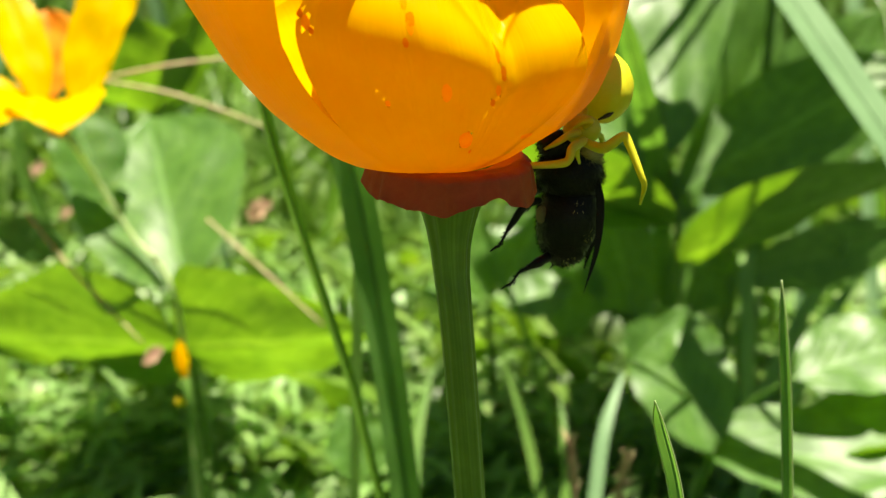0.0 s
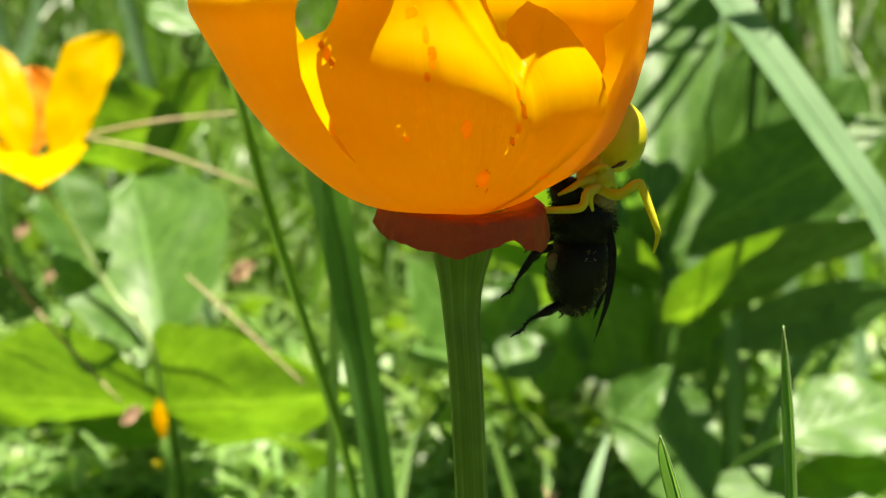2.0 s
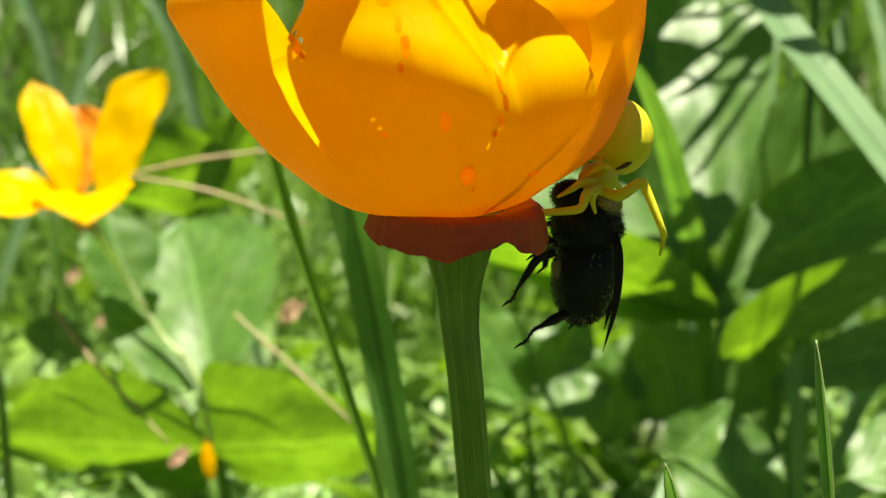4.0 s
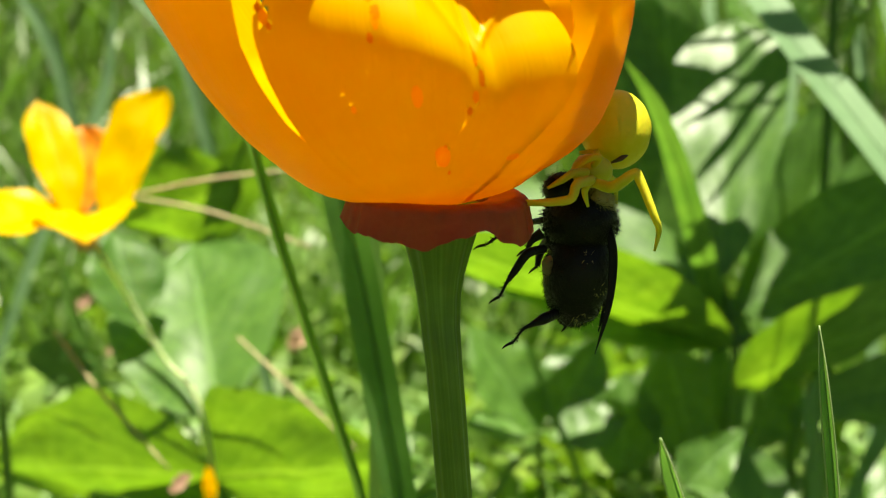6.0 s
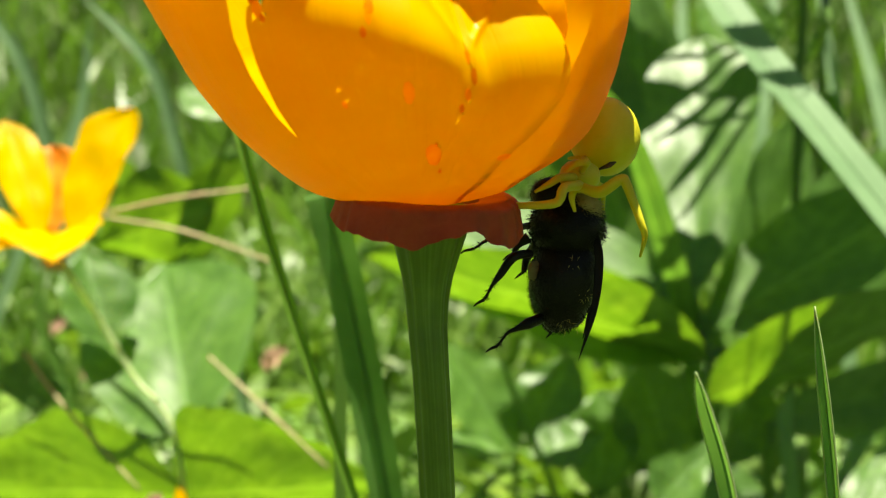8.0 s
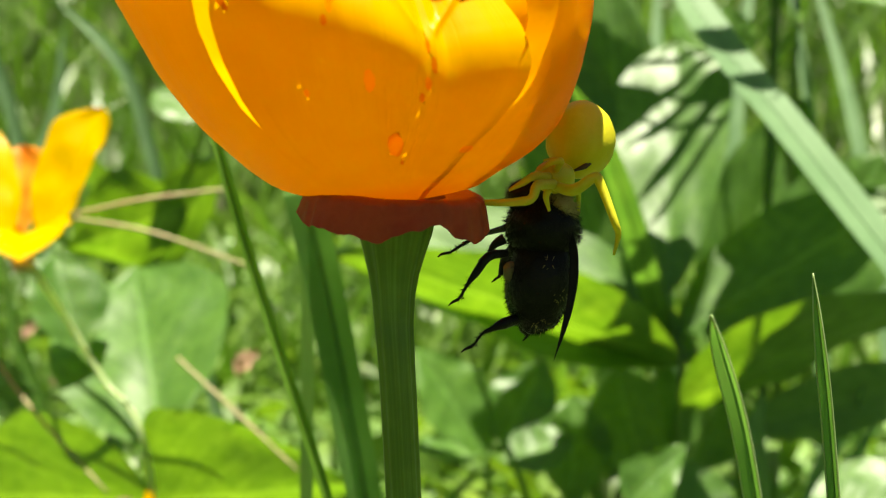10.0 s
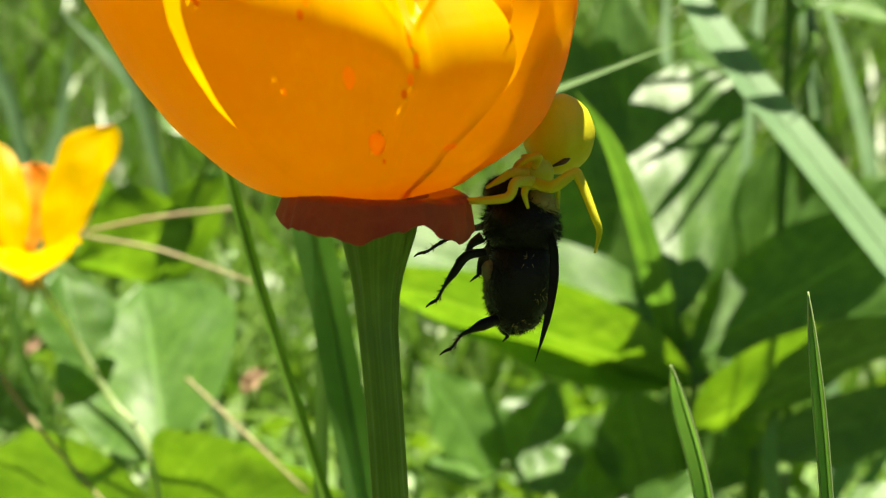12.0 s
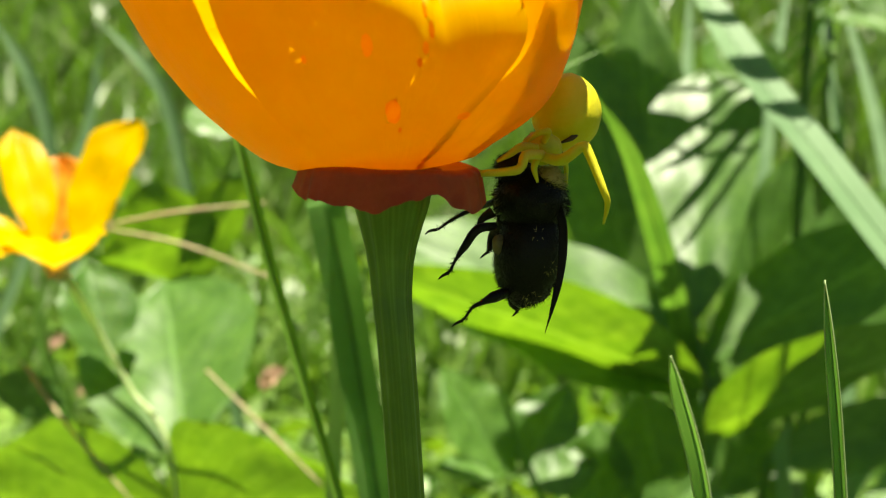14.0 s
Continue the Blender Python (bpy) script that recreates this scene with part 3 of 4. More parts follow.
def build_spider():
    spider = thing("crab_spider", (0.0167, 0.1304, 0.2373), "bright yellow crab spider gripping a bee under the petals", "spider")
    part("abdomen", blob((0.0190, 0.1390, 0.2414), (0.0036, 0.0037, 0.0041), seed=2, rough=0.04, segs=32), SPIDER, spider, "round glossy yellow abdomen")
    part("stripe", limb([(0.0183, 0.1360, 0.2382), (0.0194, 0.1360, 0.2387), (0.0204, 0.1367, 0.2394)], [0.00012, 0.0003, 0.0001], 6), SPIDER_MARK, spider, "thin dark stripe")
    part("cephalothorax", blob((0.0162, 0.1335, 0.2375), (0.0021, 0.0021, 0.0017), seed=5, rough=0.05), SPIDER, spider)
    legs = (
        ([(0.0162, 0.1308, 0.2366), (0.0179, 0.1289, 0.2363), (0.0198, 0.1286, 0.2376), (0.0204, 0.1285, 0.2371), (0.0219, 0.1281, 0.2336), (0.0224, 0.1285, 0.2322), (0.0221, 0.1287, 0.2302)], [0.0005, 0.0006, 0.0005, 0.00048, 0.00038, 0.0003, 0.00012]),
        ([(0.0160, 0.1304, 0.2368), (0.0144, 0.1273, 0.2366), (0.0140, 0.1266, 0.2356), (0.0132, 0.1265, 0.2351), (0.0100, 0.1269, 0.2348), (0.0075, 0.1279, 0.2350)], [0.0005, 0.0005, 0.00045, 0.00045, 0.00032, 0.00012]),
        ([(0.0155, 0.1315, 0.2375), (0.0141, 0.1294, 0.2375), (0.0130, 0.1293, 0.2368), (0.0117, 0.1296, 0.2360)], [0.00045, 0.0004, 0.00034, 0.00014]),
        ([(0.0163, 0.1316, 0.2382), (0.0166, 0.1302, 0.2390), (0.0157, 0.1301, 0.2389), (0.0146, 0.1305, 0.2380)], [0.0004, 0.0004, 0.00032, 0.00014]),
        ([(0.0159, 0.1314, 0.2366), (0.0154, 0.1312, 0.2356), (0.0158, 0.1315, 0.2341)], [0.0004, 0.00035, 0.00015]),
        ([(0.0166, 0.1324, 0.2371), (0.0186, 0.1354, 0.2364), (0.0190, 0.1362, 0.2340)], [0.0004, 0.00035, 0.00015]),
        ([(0.0160, 0.1325, 0.2377), (0.0153, 0.1356, 0.2386), (0.0146, 0.1364, 0.2374)], [0.0004, 0.00035, 0.00015]),
        ([(0.0157, 0.1325, 0.2379), (0.0169, 0.1367, 0.2392), (0.0152, 0.1377, 0.2391)], [0.0004, 0.00035, 0.00015]),
    )
    for points, radii in legs:
        part("leg", limb(points, radii, 12, 8), SPIDER, spider, "jointed yellow leg")
    return spider


def fuzz(centers, count, length, seed, up=Vector((0, 0, -0.4))):
    """Short hairs on ellipsoids (place, size, turn), leaning along up."""
    rnd = random.Random(seed)
    bm = bmesh.new()
    for place, size, turn in centers:
        for _ in range(count):
            d = Vector((rnd.gauss(0, 1), rnd.gauss(0, 1), rnd.gauss(0, 1))).normalized()
            m = Matrix.Translation(place) @ turn.to_4x4() @ Matrix.Diagonal((*size, 1))
            p = m @ (d * 0.98)
            nrm = (turn @ Vector((d.x / size[0], d.y / size[1], d.z / size[2]))).normalized()
            way = (nrm + up + 0.35 * Vector((rnd.gauss(0, 1), rnd.gauss(0, 1), rnd.gauss(0, 1)))).normalized()
            side = way.orthogonal().normalized() * 0.00004
            oth = way.cross(side)
            tip = bm.verts.new(p + way * length * rnd.uniform(0.5, 1.2))
            ring = [bm.verts.new(p + side * math.cos(a) + oth * math.sin(a)) for a in (0, 2.1, 4.2)]
            for i in range(3):
                bm.faces.new([ring[i], ring[(i + 1) % 3], tip])
    return bm


def build_bee():
    bee = thing("bumblebee", (0.0151, 0.1314, 0.2292), "dead black bumblebee hanging head-up from the spider", "bee")
    lean = Euler((0, radians(4), 0)).to_matrix()
    thorax = (Vector((0.0156, 0.1328, 0.2319)), (0.0038, 0.0038, 0.0034), lean)
    belly = (Vector((0.0155, 0.1326, 0.2265)), (0.0035, 0.0037, 0.0054), lean)
    head = (Vector((0.0137, 0.1321, 0.2352)), (0.0020, 0.0018, 0.0018), lean)
    yellow = (Vector((0.0173, 0.1321, 0.2341)), (0.0015, 0.0018, 0.0014), lean)
    th = part("thorax", blob(thorax[0], thorax[1], lean.to_4x4(), 3, 0.06), BEE, bee)
    part("fur", fuzz([thorax], 2600, 0.0008, 5), FUR, th, "dense black hairs")
    ab = part("abdomen", blob(belly[0], belly[1], lean.to_4x4(), 6, 0.07, 32), BEE, bee)
    part("fur", fuzz([belly], 3000, 0.0006, 6), FUR, ab, "black hairs")
    # pale hair colour stands in for glints of light on the belly
    part("fur", fuzz([(belly[0] + Vector((0.001, -0.0012, -0.0040)), (0.0018, 0.0022, 0.0014), lean)], 22, 0.0006, 12), YELLOW_FUR, ab, "few pale hairs standing in for glints")
    for spot, hairs in (((0.0008, -0.0036, 0.0022), 10), ((0.0021, -0.0031, -0.0012), 16), ((0.0004, -0.0028, -0.0042), 12)):
        part("fur", fuzz([(belly[0] + Vector(spot), (0.0006, 0.0004, 0.0006), lean)], hairs, 0.0005, hairs), YELLOW_FUR, ab, "few pale hairs standing in for glints")
    part("head", blob(head[0], head[1], lean.to_4x4(), 8, 0.05), BEE, bee)
    part("fur", fuzz([head], 500, 0.0006, 9), FUR, bee.children[-1], "")
    ruff = part("ruff", blob(yellow[0], yellow[1], lean.to_4x4(), 9, 0.08), YELLOW_FUR, bee, "pale yellow hairy patch behind the head")
    part("fur", fuzz([yellow], 900, 0.0009, 7), YELLOW_FUR, ruff)
    part("pollen_lump", blob((0.0124, 0.1309, 0.2275), (0.0007, 0.0006, 0.0010), seed=4, rough=0.15), POLLEN, bee, "small tan lump")
    wings = (
        ([(0.0181, 0.1309, 0.2322), (0.0188, 0.1300, 0.2290), (0.0185, 0.1293, 0.2240), (0.0172, 0.1291, 0.2188)], 0.0009, (-0.35, -0.9, 0)),
        ([(0.0182, 0.1338, 0.2313), (0.0191, 0.1344, 0.2278), (0.0188, 0.1348, 0.2236), (0.0179, 0.1344, 0.2201)], 0.0015, (-0.8, -0.6, 0)),
    )
    for points, width, face in wings:
        part("wing", blade_sheet(points, width, face, fold=0.1, tip=0.4, thick=0.00008), WING, bee, "smoky translucent wing folded along the body")
    legs = (
        ([(0.0119, 0.1298, 0.2294), (0.0102, 0.1282, 0.2291), (0.0090, 0.1280, 0.2274), (0.0082, 0.1278, 0.2262), (0.0075, 0.1276, 0.2248)], [0.00042, 0.00048, 0.00040, 0.00017, 0.00013]),
        ([(0.0133, 0.1305, 0.2227), (0.0120, 0.1294, 0.2223), (0.0108, 0.1293, 0.2217), (0.0099, 0.1292, 0.2212), (0.0090, 0.1291, 0.2199)], [0.00055, 0.0006, 0.00026, 0.00016, 0.00012]),
        ([(0.0123, 0.1347, 0.2319), (0.0096, 0.1385, 0.2308), (0.0078, 0.1383, 0.2299), (0.0059, 0.1381, 0.2286)], [0.0004, 0.00026, 0.0002, 0.00014]),
        ([(0.0117, 0.1315, 0.2308), (0.0107, 0.1314, 0.2301), (0.0102, 0.1313, 0.2291)], [0.0006, 0.0004, 0.0002]),
        ([(0.0150, 0.1347, 0.2235), (0.0143, 0.1364, 0.2213), (0.0147, 0.1363, 0.2204)], [0.0009, 0.0007, 0.0003]),
        ([(0.0131, 0.1365, 0.2297), (0.0119, 0.1382, 0.2282), (0.0115, 0.1380, 0.2264)], [0.0008, 0.0005, 0.0003]),
    )
    for points, radii in legs:
        leg = part("leg", limb(points, radii, 9), BEE, bee, "dark bristly leg with a hooked foot")
        foot, before = Vector(points[-1]), Vector(points[-2])
        d = (foot - before).normalized()
        line = curve(points, 8)
        part("bristles", fuzz([(q, (0.0002, 0.0002, 0.0002), Matrix.Identity(3)) for q in line[8:]], 5, 0.00045, 11, d * 0.6), FUR, leg)
        part("claw", limb([foot, foot + d * 0.0005 + Vector((-0.0004, 0, 0.0001)), foot + d * 0.0006 + Vector((-0.0008, 0, -0.0002))], [0.0002, 0.00015, 0.00006], 6), BEE, leg)
    bee.location += Vector((-0.0002, 0.0035, 0.0002))
    return bee


spider = build_spider()
bee = build_bee()


# ---- the second poppy, in the background ----
def build_far_poppy():
    foot = Vector((-0.0978, 0.3229, 0.1995))
    far = thing("poppy_flower", (foot.x + 0.03, foot.y + 0.03, 0.0), "open orange poppy bloom further back among leaves", "flower")
    petals = (
        # base, tip, width, the way its upper side looks, fold, where it is widest
        ((-0.0941, 0.323, 0.2028), (-0.0814, 0.336, 0.2397), 0.0200, (-0.45, -0.85, 0.15), 0.40, 0.72),
        ((-0.1033, 0.324, 0.2059), (-0.1174, 0.338, 0.2359), 0.0135, (0.50, -0.80, 0.25), 0.30, 0.55),
        ((-0.1034, 0.333, 0.2056), (-0.107, 0.345, 0.2288), 0.0165, (0.05, -0.97, -0.10), 0.35, 0.66),
        ((-0.1004, 0.325, 0.2063), (-0.0926, 0.301, 0.2026), 0.0250, (0.05, -0.30, 0.95), 0.45, 0.55),
        ((-0.1052, 0.325, 0.2068), (-0.119, 0.303, 0.2051), 0.0240, (0.30, -0.20, 0.93), 0.35, 0.58),
    )
    for base, tip, width, face, fold, broad in petals:
        # the inner back petal takes the colour with shade in it
        part("petal", leaf_sheet(base, tip, width, face, fold, 0.10, broad, 0.07, base[0] * 90 + width * 700, 3.2, nu=24), SHADED_PETAL if face[2] < 0 else PETAL, far, "reddish withered petal, darkened for the shade it stands in" if face[2] < 0 else "")
    part("centre", blob((-0.1000, 0.3245, 0.2010), (0.0030, 0.0030, 0.0045), seed=3, rough=0.25), STRAW, far, "tuft of stamens")
    part("stem", limb([(foot.x + 0.03, foot.y + 0.02, -0.003), (foot.x + 0.03, foot.y + 0.02, 0.08), (-0.0732, 0.3441, 0.1451), (-0.0879, 0.3543, 0.1618), (-0.0992, 0.3538, 0.1813), foot], [0.0010, 0.0010, 0.0008, 0.0008, 0.0009, 0.0014], 10), PALE_STEM, far)


build_far_poppy()


# ---- broad-leaved plants ----
def build_plant(name, label, node, root, leaves, group="broad-leaved plants", blade=None):
    """A plant whose leaves meet at node on a stalk from root. leaves: base, tip, width, face, fold, droop, broad, point."""
    plant = thing(name, root, label, "plant", group)
    mid = (Vector(node) + Vector(root)) / 2 + Vector((0.004, 0.003, 0))
    part("stalk", limb([root, mid, node], [0.0022, 0.0018, 0.0013], 9), GRASS, plant)
    for i, (base, tip, width, face, fold, droop, broad, point) in enumerate(leaves):
        b = Vector(base)
        leaf = part("leaf", leaf_sheet(b, tip, width, face, fold, droop, broad, 0.05, i * 2.3 + b.x * 50, point), blade or LEAF, plant)
        if (b - Vector(node)).length > 0.004:
            part("petiole", limb([node, (Vector(node) + b) / 2 + Vector((0, 0.002, 0.001)), b], [0.0010, 0.0009, 0.0008], 7), GRASS, plant)
    return plant


build_plant("broadleaf_plant", "broad-leaved green plant with backlit spreading leaves", (-0.0748, 0.3607, 0.1403), (-0.075, 0.40, 0.0), (
    ((-0.0744, 0.3622, 0.1235), (-0.1566, 0.3851, 0.1150), 0.070, (0.0, 0.78, 0.62), 0.15, 0.06, 0.28, 1.6),
    ((-0.0749, 0.3602, 0.1230), (-0.0112, 0.3472, 0.1345), 0.074, (0.0, 0.78, 0.62), 0.15, 0.06, 0.24, 1.5),
    ((-0.0743, 0.368, 0.1392), (-0.0984, 0.43, 0.1845), 0.062, (-0.26, -0.50, 0.83), 0.16, 0.04, 0.60, 2.0),
    ((-0.1050, 0.3872, 0.1632), (-0.1168, 0.3998, 0.1939), 0.026, (0.3, -0.55, 0.8), 0.2, 0.08, 0.5, 1.9),
))
# Its dark tone lies in the leaf material, for the shade there.
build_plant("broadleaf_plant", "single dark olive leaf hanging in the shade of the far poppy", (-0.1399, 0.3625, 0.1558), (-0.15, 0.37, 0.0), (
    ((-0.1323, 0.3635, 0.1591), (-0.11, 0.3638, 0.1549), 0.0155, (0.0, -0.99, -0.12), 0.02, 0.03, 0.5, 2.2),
), blade=SHADE_LEAF)
build_plant("broadleaf_plant", "broad-leaved green plant with leaves in sun and striped shade", (0.0827, 0.3769, 0.1653), (0.085, 0.41, 0.0), (
    ((0.0773, 0.3785, 0.1857), (0.089, 0.437, 0.2664), 0.038, (-0.25, -0.70, 0.65), 0.18, 0.03, 0.74, 2.4),
    ((0.0808, 0.3720, 0.1663), (-0.0215, 0.3476, 0.2011), 0.044, (0.0, 0.62, 0.78), 0.15, 0.04, 0.45, 1.7),
    ((0.0905, 0.3857, 0.1660), (-0.0220, 0.3866, 0.2102), 0.052, (0.1, -0.66, 0.75), 0.10, 0.05, 0.42, 2.4),
    ((0.0814, 0.3707, 0.1527), (0.1525, 0.3560, 0.1919), 0.044, (0.0, 0.62, 0.78), 0.2, 0.06, 0.4, 1.7),
    ((0.0842, 0.3877, 0.1721), (0.1584, 0.3939, 0.2195), 0.042, (-0.1, -0.55, 0.8), 0.2, 0.05, 0.5, 1.9),
    ((0.0739, 0.3964, 0.1608), (0.0516, 0.4089, 0.1931), 0.030, (0.0, -0.6, 0.8), 0.2, 0.05, 0.5, 1.9),
))
# Added out of view: each leaf is set sunward of a place needing shade.
build_plant("broadleaf_plant", "unseen tall broad-leaved plant added to shade the leaves below", (0.205, 0.355, 0.36), (0.215, 0.37, 0.0), (
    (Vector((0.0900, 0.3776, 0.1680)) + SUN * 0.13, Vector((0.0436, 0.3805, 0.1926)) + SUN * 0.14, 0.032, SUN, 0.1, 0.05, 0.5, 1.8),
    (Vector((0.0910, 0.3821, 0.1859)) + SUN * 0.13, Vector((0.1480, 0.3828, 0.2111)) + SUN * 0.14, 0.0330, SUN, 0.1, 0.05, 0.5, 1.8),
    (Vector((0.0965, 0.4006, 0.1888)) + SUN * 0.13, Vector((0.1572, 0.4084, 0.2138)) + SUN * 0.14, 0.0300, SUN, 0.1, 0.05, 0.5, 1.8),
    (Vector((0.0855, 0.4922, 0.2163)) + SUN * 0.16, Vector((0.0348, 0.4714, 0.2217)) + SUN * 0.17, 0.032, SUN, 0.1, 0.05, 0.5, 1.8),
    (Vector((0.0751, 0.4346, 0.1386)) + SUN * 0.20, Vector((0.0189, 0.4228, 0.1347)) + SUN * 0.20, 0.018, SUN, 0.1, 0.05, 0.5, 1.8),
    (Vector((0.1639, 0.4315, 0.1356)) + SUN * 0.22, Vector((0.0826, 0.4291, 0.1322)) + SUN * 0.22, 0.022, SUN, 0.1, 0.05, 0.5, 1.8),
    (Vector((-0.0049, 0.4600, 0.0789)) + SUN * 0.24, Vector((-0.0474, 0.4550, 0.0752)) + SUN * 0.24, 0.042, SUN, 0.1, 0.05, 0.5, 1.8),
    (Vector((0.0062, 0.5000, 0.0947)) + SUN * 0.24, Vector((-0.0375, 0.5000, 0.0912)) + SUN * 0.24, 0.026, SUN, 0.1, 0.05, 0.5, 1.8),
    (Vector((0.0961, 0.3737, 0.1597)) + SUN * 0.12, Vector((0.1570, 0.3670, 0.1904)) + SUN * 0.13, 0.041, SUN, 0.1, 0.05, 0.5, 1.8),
), blade=SHADE_LEAF)
build_plant("broadleaf_plant", "broad green leaves half hidden behind the far poppy", (-0.1051, 0.4735, 0.1727), (-0.09, 0.50, 0.0), (
    ((-0.1051, 0.4735, 0.1727), (-0.1414, 0.4876, 0.2268), 0.038, (0.2, 0.5, 0.83), 0.2, 0.05, 0.5, 1.9),
    ((-0.1047, 0.4736, 0.1738), (-0.0763, 0.4889, 0.2229), 0.040, (-0.2, 0.5, 0.83), 0.2, 0.05, 0.5, 1.9),
    ((-0.0836, 0.4468, 0.2042), (-0.1240, 0.4343, 0.1891), 0.044, (0.0, 0.78, 0.62), 0.2, 0.05, 0.45, 1.7),
    ((-0.0739, 0.4399, 0.2363), (-0.0968, 0.4503, 0.2456), 0.020, (-0.2, -0.5, 0.8), 0.2, 0.05, 0.5, 1.9),
))
build_plant("broadleaf_plant", "low broad-leaved plant with pale sunlit leaves", (0.0960, 0.3478, 0.1058), (0.09, 0.42, 0.0), (
    ((0.0869, 0.3250, 0.1086), (0.0695, 0.3520, 0.1459), 0.032, (-0.1, -0.5, 0.85), 0.15, 0.05, 0.5, 2.2),
    ((0.0848, 0.3383, 0.1079), (0.1461, 0.3056, 0.1092), 0.034, (0.0, -0.5, 0.85), 0.15, 0.05, 0.5, 1.9),
    ((0.1103, 0.3300, 0.1306), (0.1528, 0.3450, 0.1393), 0.030, (0.0, -0.5, 0.85), 0.15, 0.05, 0.5, 1.9),
    ((0.1173, 0.3473, 0.1065), (0.1536, 0.3394, 0.1187), 0.020, (0.0, -0.5, 0.85), 0.15, 0.05, 0.5, 1.9),
    ((0.1230, 0.3256, 0.1039), (0.1470, 0.3178, 0.1155), 0.020, (0.0, 0.6, 0.8), 0.15, 0.05, 0.5, 1.9),
    ((0.0901, 0.3368, 0.1031), (0.0868, 0.3514, 0.1174), 0.018, (0.0, -0.5, 0.85), 0.15, 0.05, 0.5, 1.9),
    ((0.0576, 0.3077, 0.1432), (0.0726, 0.3117, 0.1586), 0.016, (0.0, -0.7, 0.7), 0.3, 0.1, 0.3, 1.2),
))
build_plant("broadleaf_plant", "upright broad leaves standing edge-on to the sun, dark green", (0.0784, 0.4669, 0.1615), (0.08, 0.5, 0.0), (
    ((0.0735, 0.4679, 0.1741), (0.0435, 0.4875, 0.2851), 0.042, (0.0, -0.995, -0.10), 0.2, 0.03, 0.5, 2.0),
    ((0.0815, 0.4781, 0.1730), (0.0703, 0.5001, 0.3050), 0.036, (0.0, -0.995, -0.10), 0.2, 0.03, 0.5, 2.0),
    ((0.1085, 0.4575, 0.1603), (0.1454, 0.4765, 0.2478), 0.044, (0.0, -0.995, -0.10), 0.2, 0.03, 0.5, 2.0),
    ((0.1268, 0.4481, 0.1629), (0.1727, 0.4653, 0.2279), 0.050, (0.0, -0.995, -0.10), 0.2, 0.03, 0.5, 2.0),
    ((0.0968, 0.4116, 0.1220), (0.1073, 0.4215, 0.1522), 0.028, (0.0, -0.995, -0.10), 0.2, 0.03, 0.5, 2.0),
    ((0.1430, 0.4226, 0.1270), (0.1478, 0.4273, 0.1500), 0.034, (0.0, -0.995, -0.10), 0.2, 0.03, 0.5, 2.0),
    ((0.0824, 0.4322, 0.1109), (0.0719, 0.4456, 0.1504), 0.032, (0.0, -0.995, -0.10), 0.2, 0.03, 0.5, 2.0),
    ((0.0566, 0.4309, 0.1038), (0.0580, 0.4443, 0.1395), 0.026, (0.0, -0.995, -0.10), 0.2, 0.03, 0.5, 2.0),
))
# A dark leaf put in for the band of shade under its neighbours.
build_plant("broadleaf_plant", "single broad leaf darkened for deep shade under brighter leaves", (0.108, 0.4, 0.1396), (0.108, 0.42, 0.0), (
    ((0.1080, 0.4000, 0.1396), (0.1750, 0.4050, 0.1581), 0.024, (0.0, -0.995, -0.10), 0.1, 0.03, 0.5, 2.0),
), blade=SHADE_LEAF)
build_plant("broadleaf_plant", "small green plant low behind the poppy stem", (0.0254, 0.4217, 0.1213), (0.03, 0.44, 0.0), (
    ((0.0254, 0.4217, 0.1213), (0.0002, 0.4246, 0.1593), 0.030, (0.1, -0.55, 0.8), 0.2, 0.05, 0.5, 1.7),
    ((0.0311, 0.4222, 0.1254), (0.0463, 0.4352, 0.1533), 0.026, (-0.1, -0.55, 0.8), 0.2, 0.05, 0.5, 1.7),
    ((0.0212, 0.4118, 0.1239), (0.0003, 0.4017, 0.1295), 0.018, (0.0, -0.3, 0.9), 0.2, 0.05, 0.5, 1.7),
    ((-0.0127, 0.3182, 0.1004), (-0.0231, 0.3244, 0.1204), 0.020, (0.1, -0.65, 0.75), 0.2, 0.05, 0.5, 1.7),
    ((0.0309, 0.4119, 0.1224), (0.0554, 0.4133, 0.1311), 0.024, (0.0, -0.5, 0.9), 0.2, 0.05, 0.5, 1.7),
))


# ---- grass blades and straws ----
def build_blade(name, label, points, width, face, fold=0.25, tip=0.45, material=GRASS, category="grass", group="grass blades"):
    p, q = Vector(points[0]), Vector(points[1])
    way = (p - q).normalized() + Vector((0, 0, -0.3))
    root = p + way * ((p.z + 0.003) / max(0.2, -way.z))
    points = [root, *points]
    ob = thing(name, root, label, category, group)
    blade = part("blade", blade_sheet(points, width, face, fold, tip, root=True), material, ob)
    line = rooted(points)
    part("midrib", tube(line, [max(0.00008, width * 0.05 * (1 - 0.8 * k / len(line))) for k in range(len(line))], 6), material, blade)
    if material == TIP:
        # pale hairy margins
        rims = blade_rims(points, width, face, fold, tip)
        for rim in rims:
            part("margin", tube(rim, [0.00011 - 0.00004 * i / len(rim) for i in range(len(rim))], 6), PALE_STEM, blade, "pale thickened edge")
        dice = random.Random(int(abs(p.x) * 1e5))
        hairs = bmesh.new()
        for rim in rims:
            for a, b in zip(rim[len(rim) // 3:], rim[len(rim) // 3 + 1:]):
                for _ in range(3):
                    q = a.lerp(b, dice.random())
                    out = Vector((dice.uniform(-1, 1), dice.uniform(-1, 0.2), dice.uniform(0.0, 0.5))).normalized() * dice.uniform(0.00015, 0.0004)
                    hairs.faces.new([hairs.verts.new(c) for c in (q + Vector((0, 0, 0.000022)), q - Vector((0, 0, 0.000022)), q + out)])
        part("hairs", hairs, PALE_STEM, blade, "fine pale hairs")
    return ob


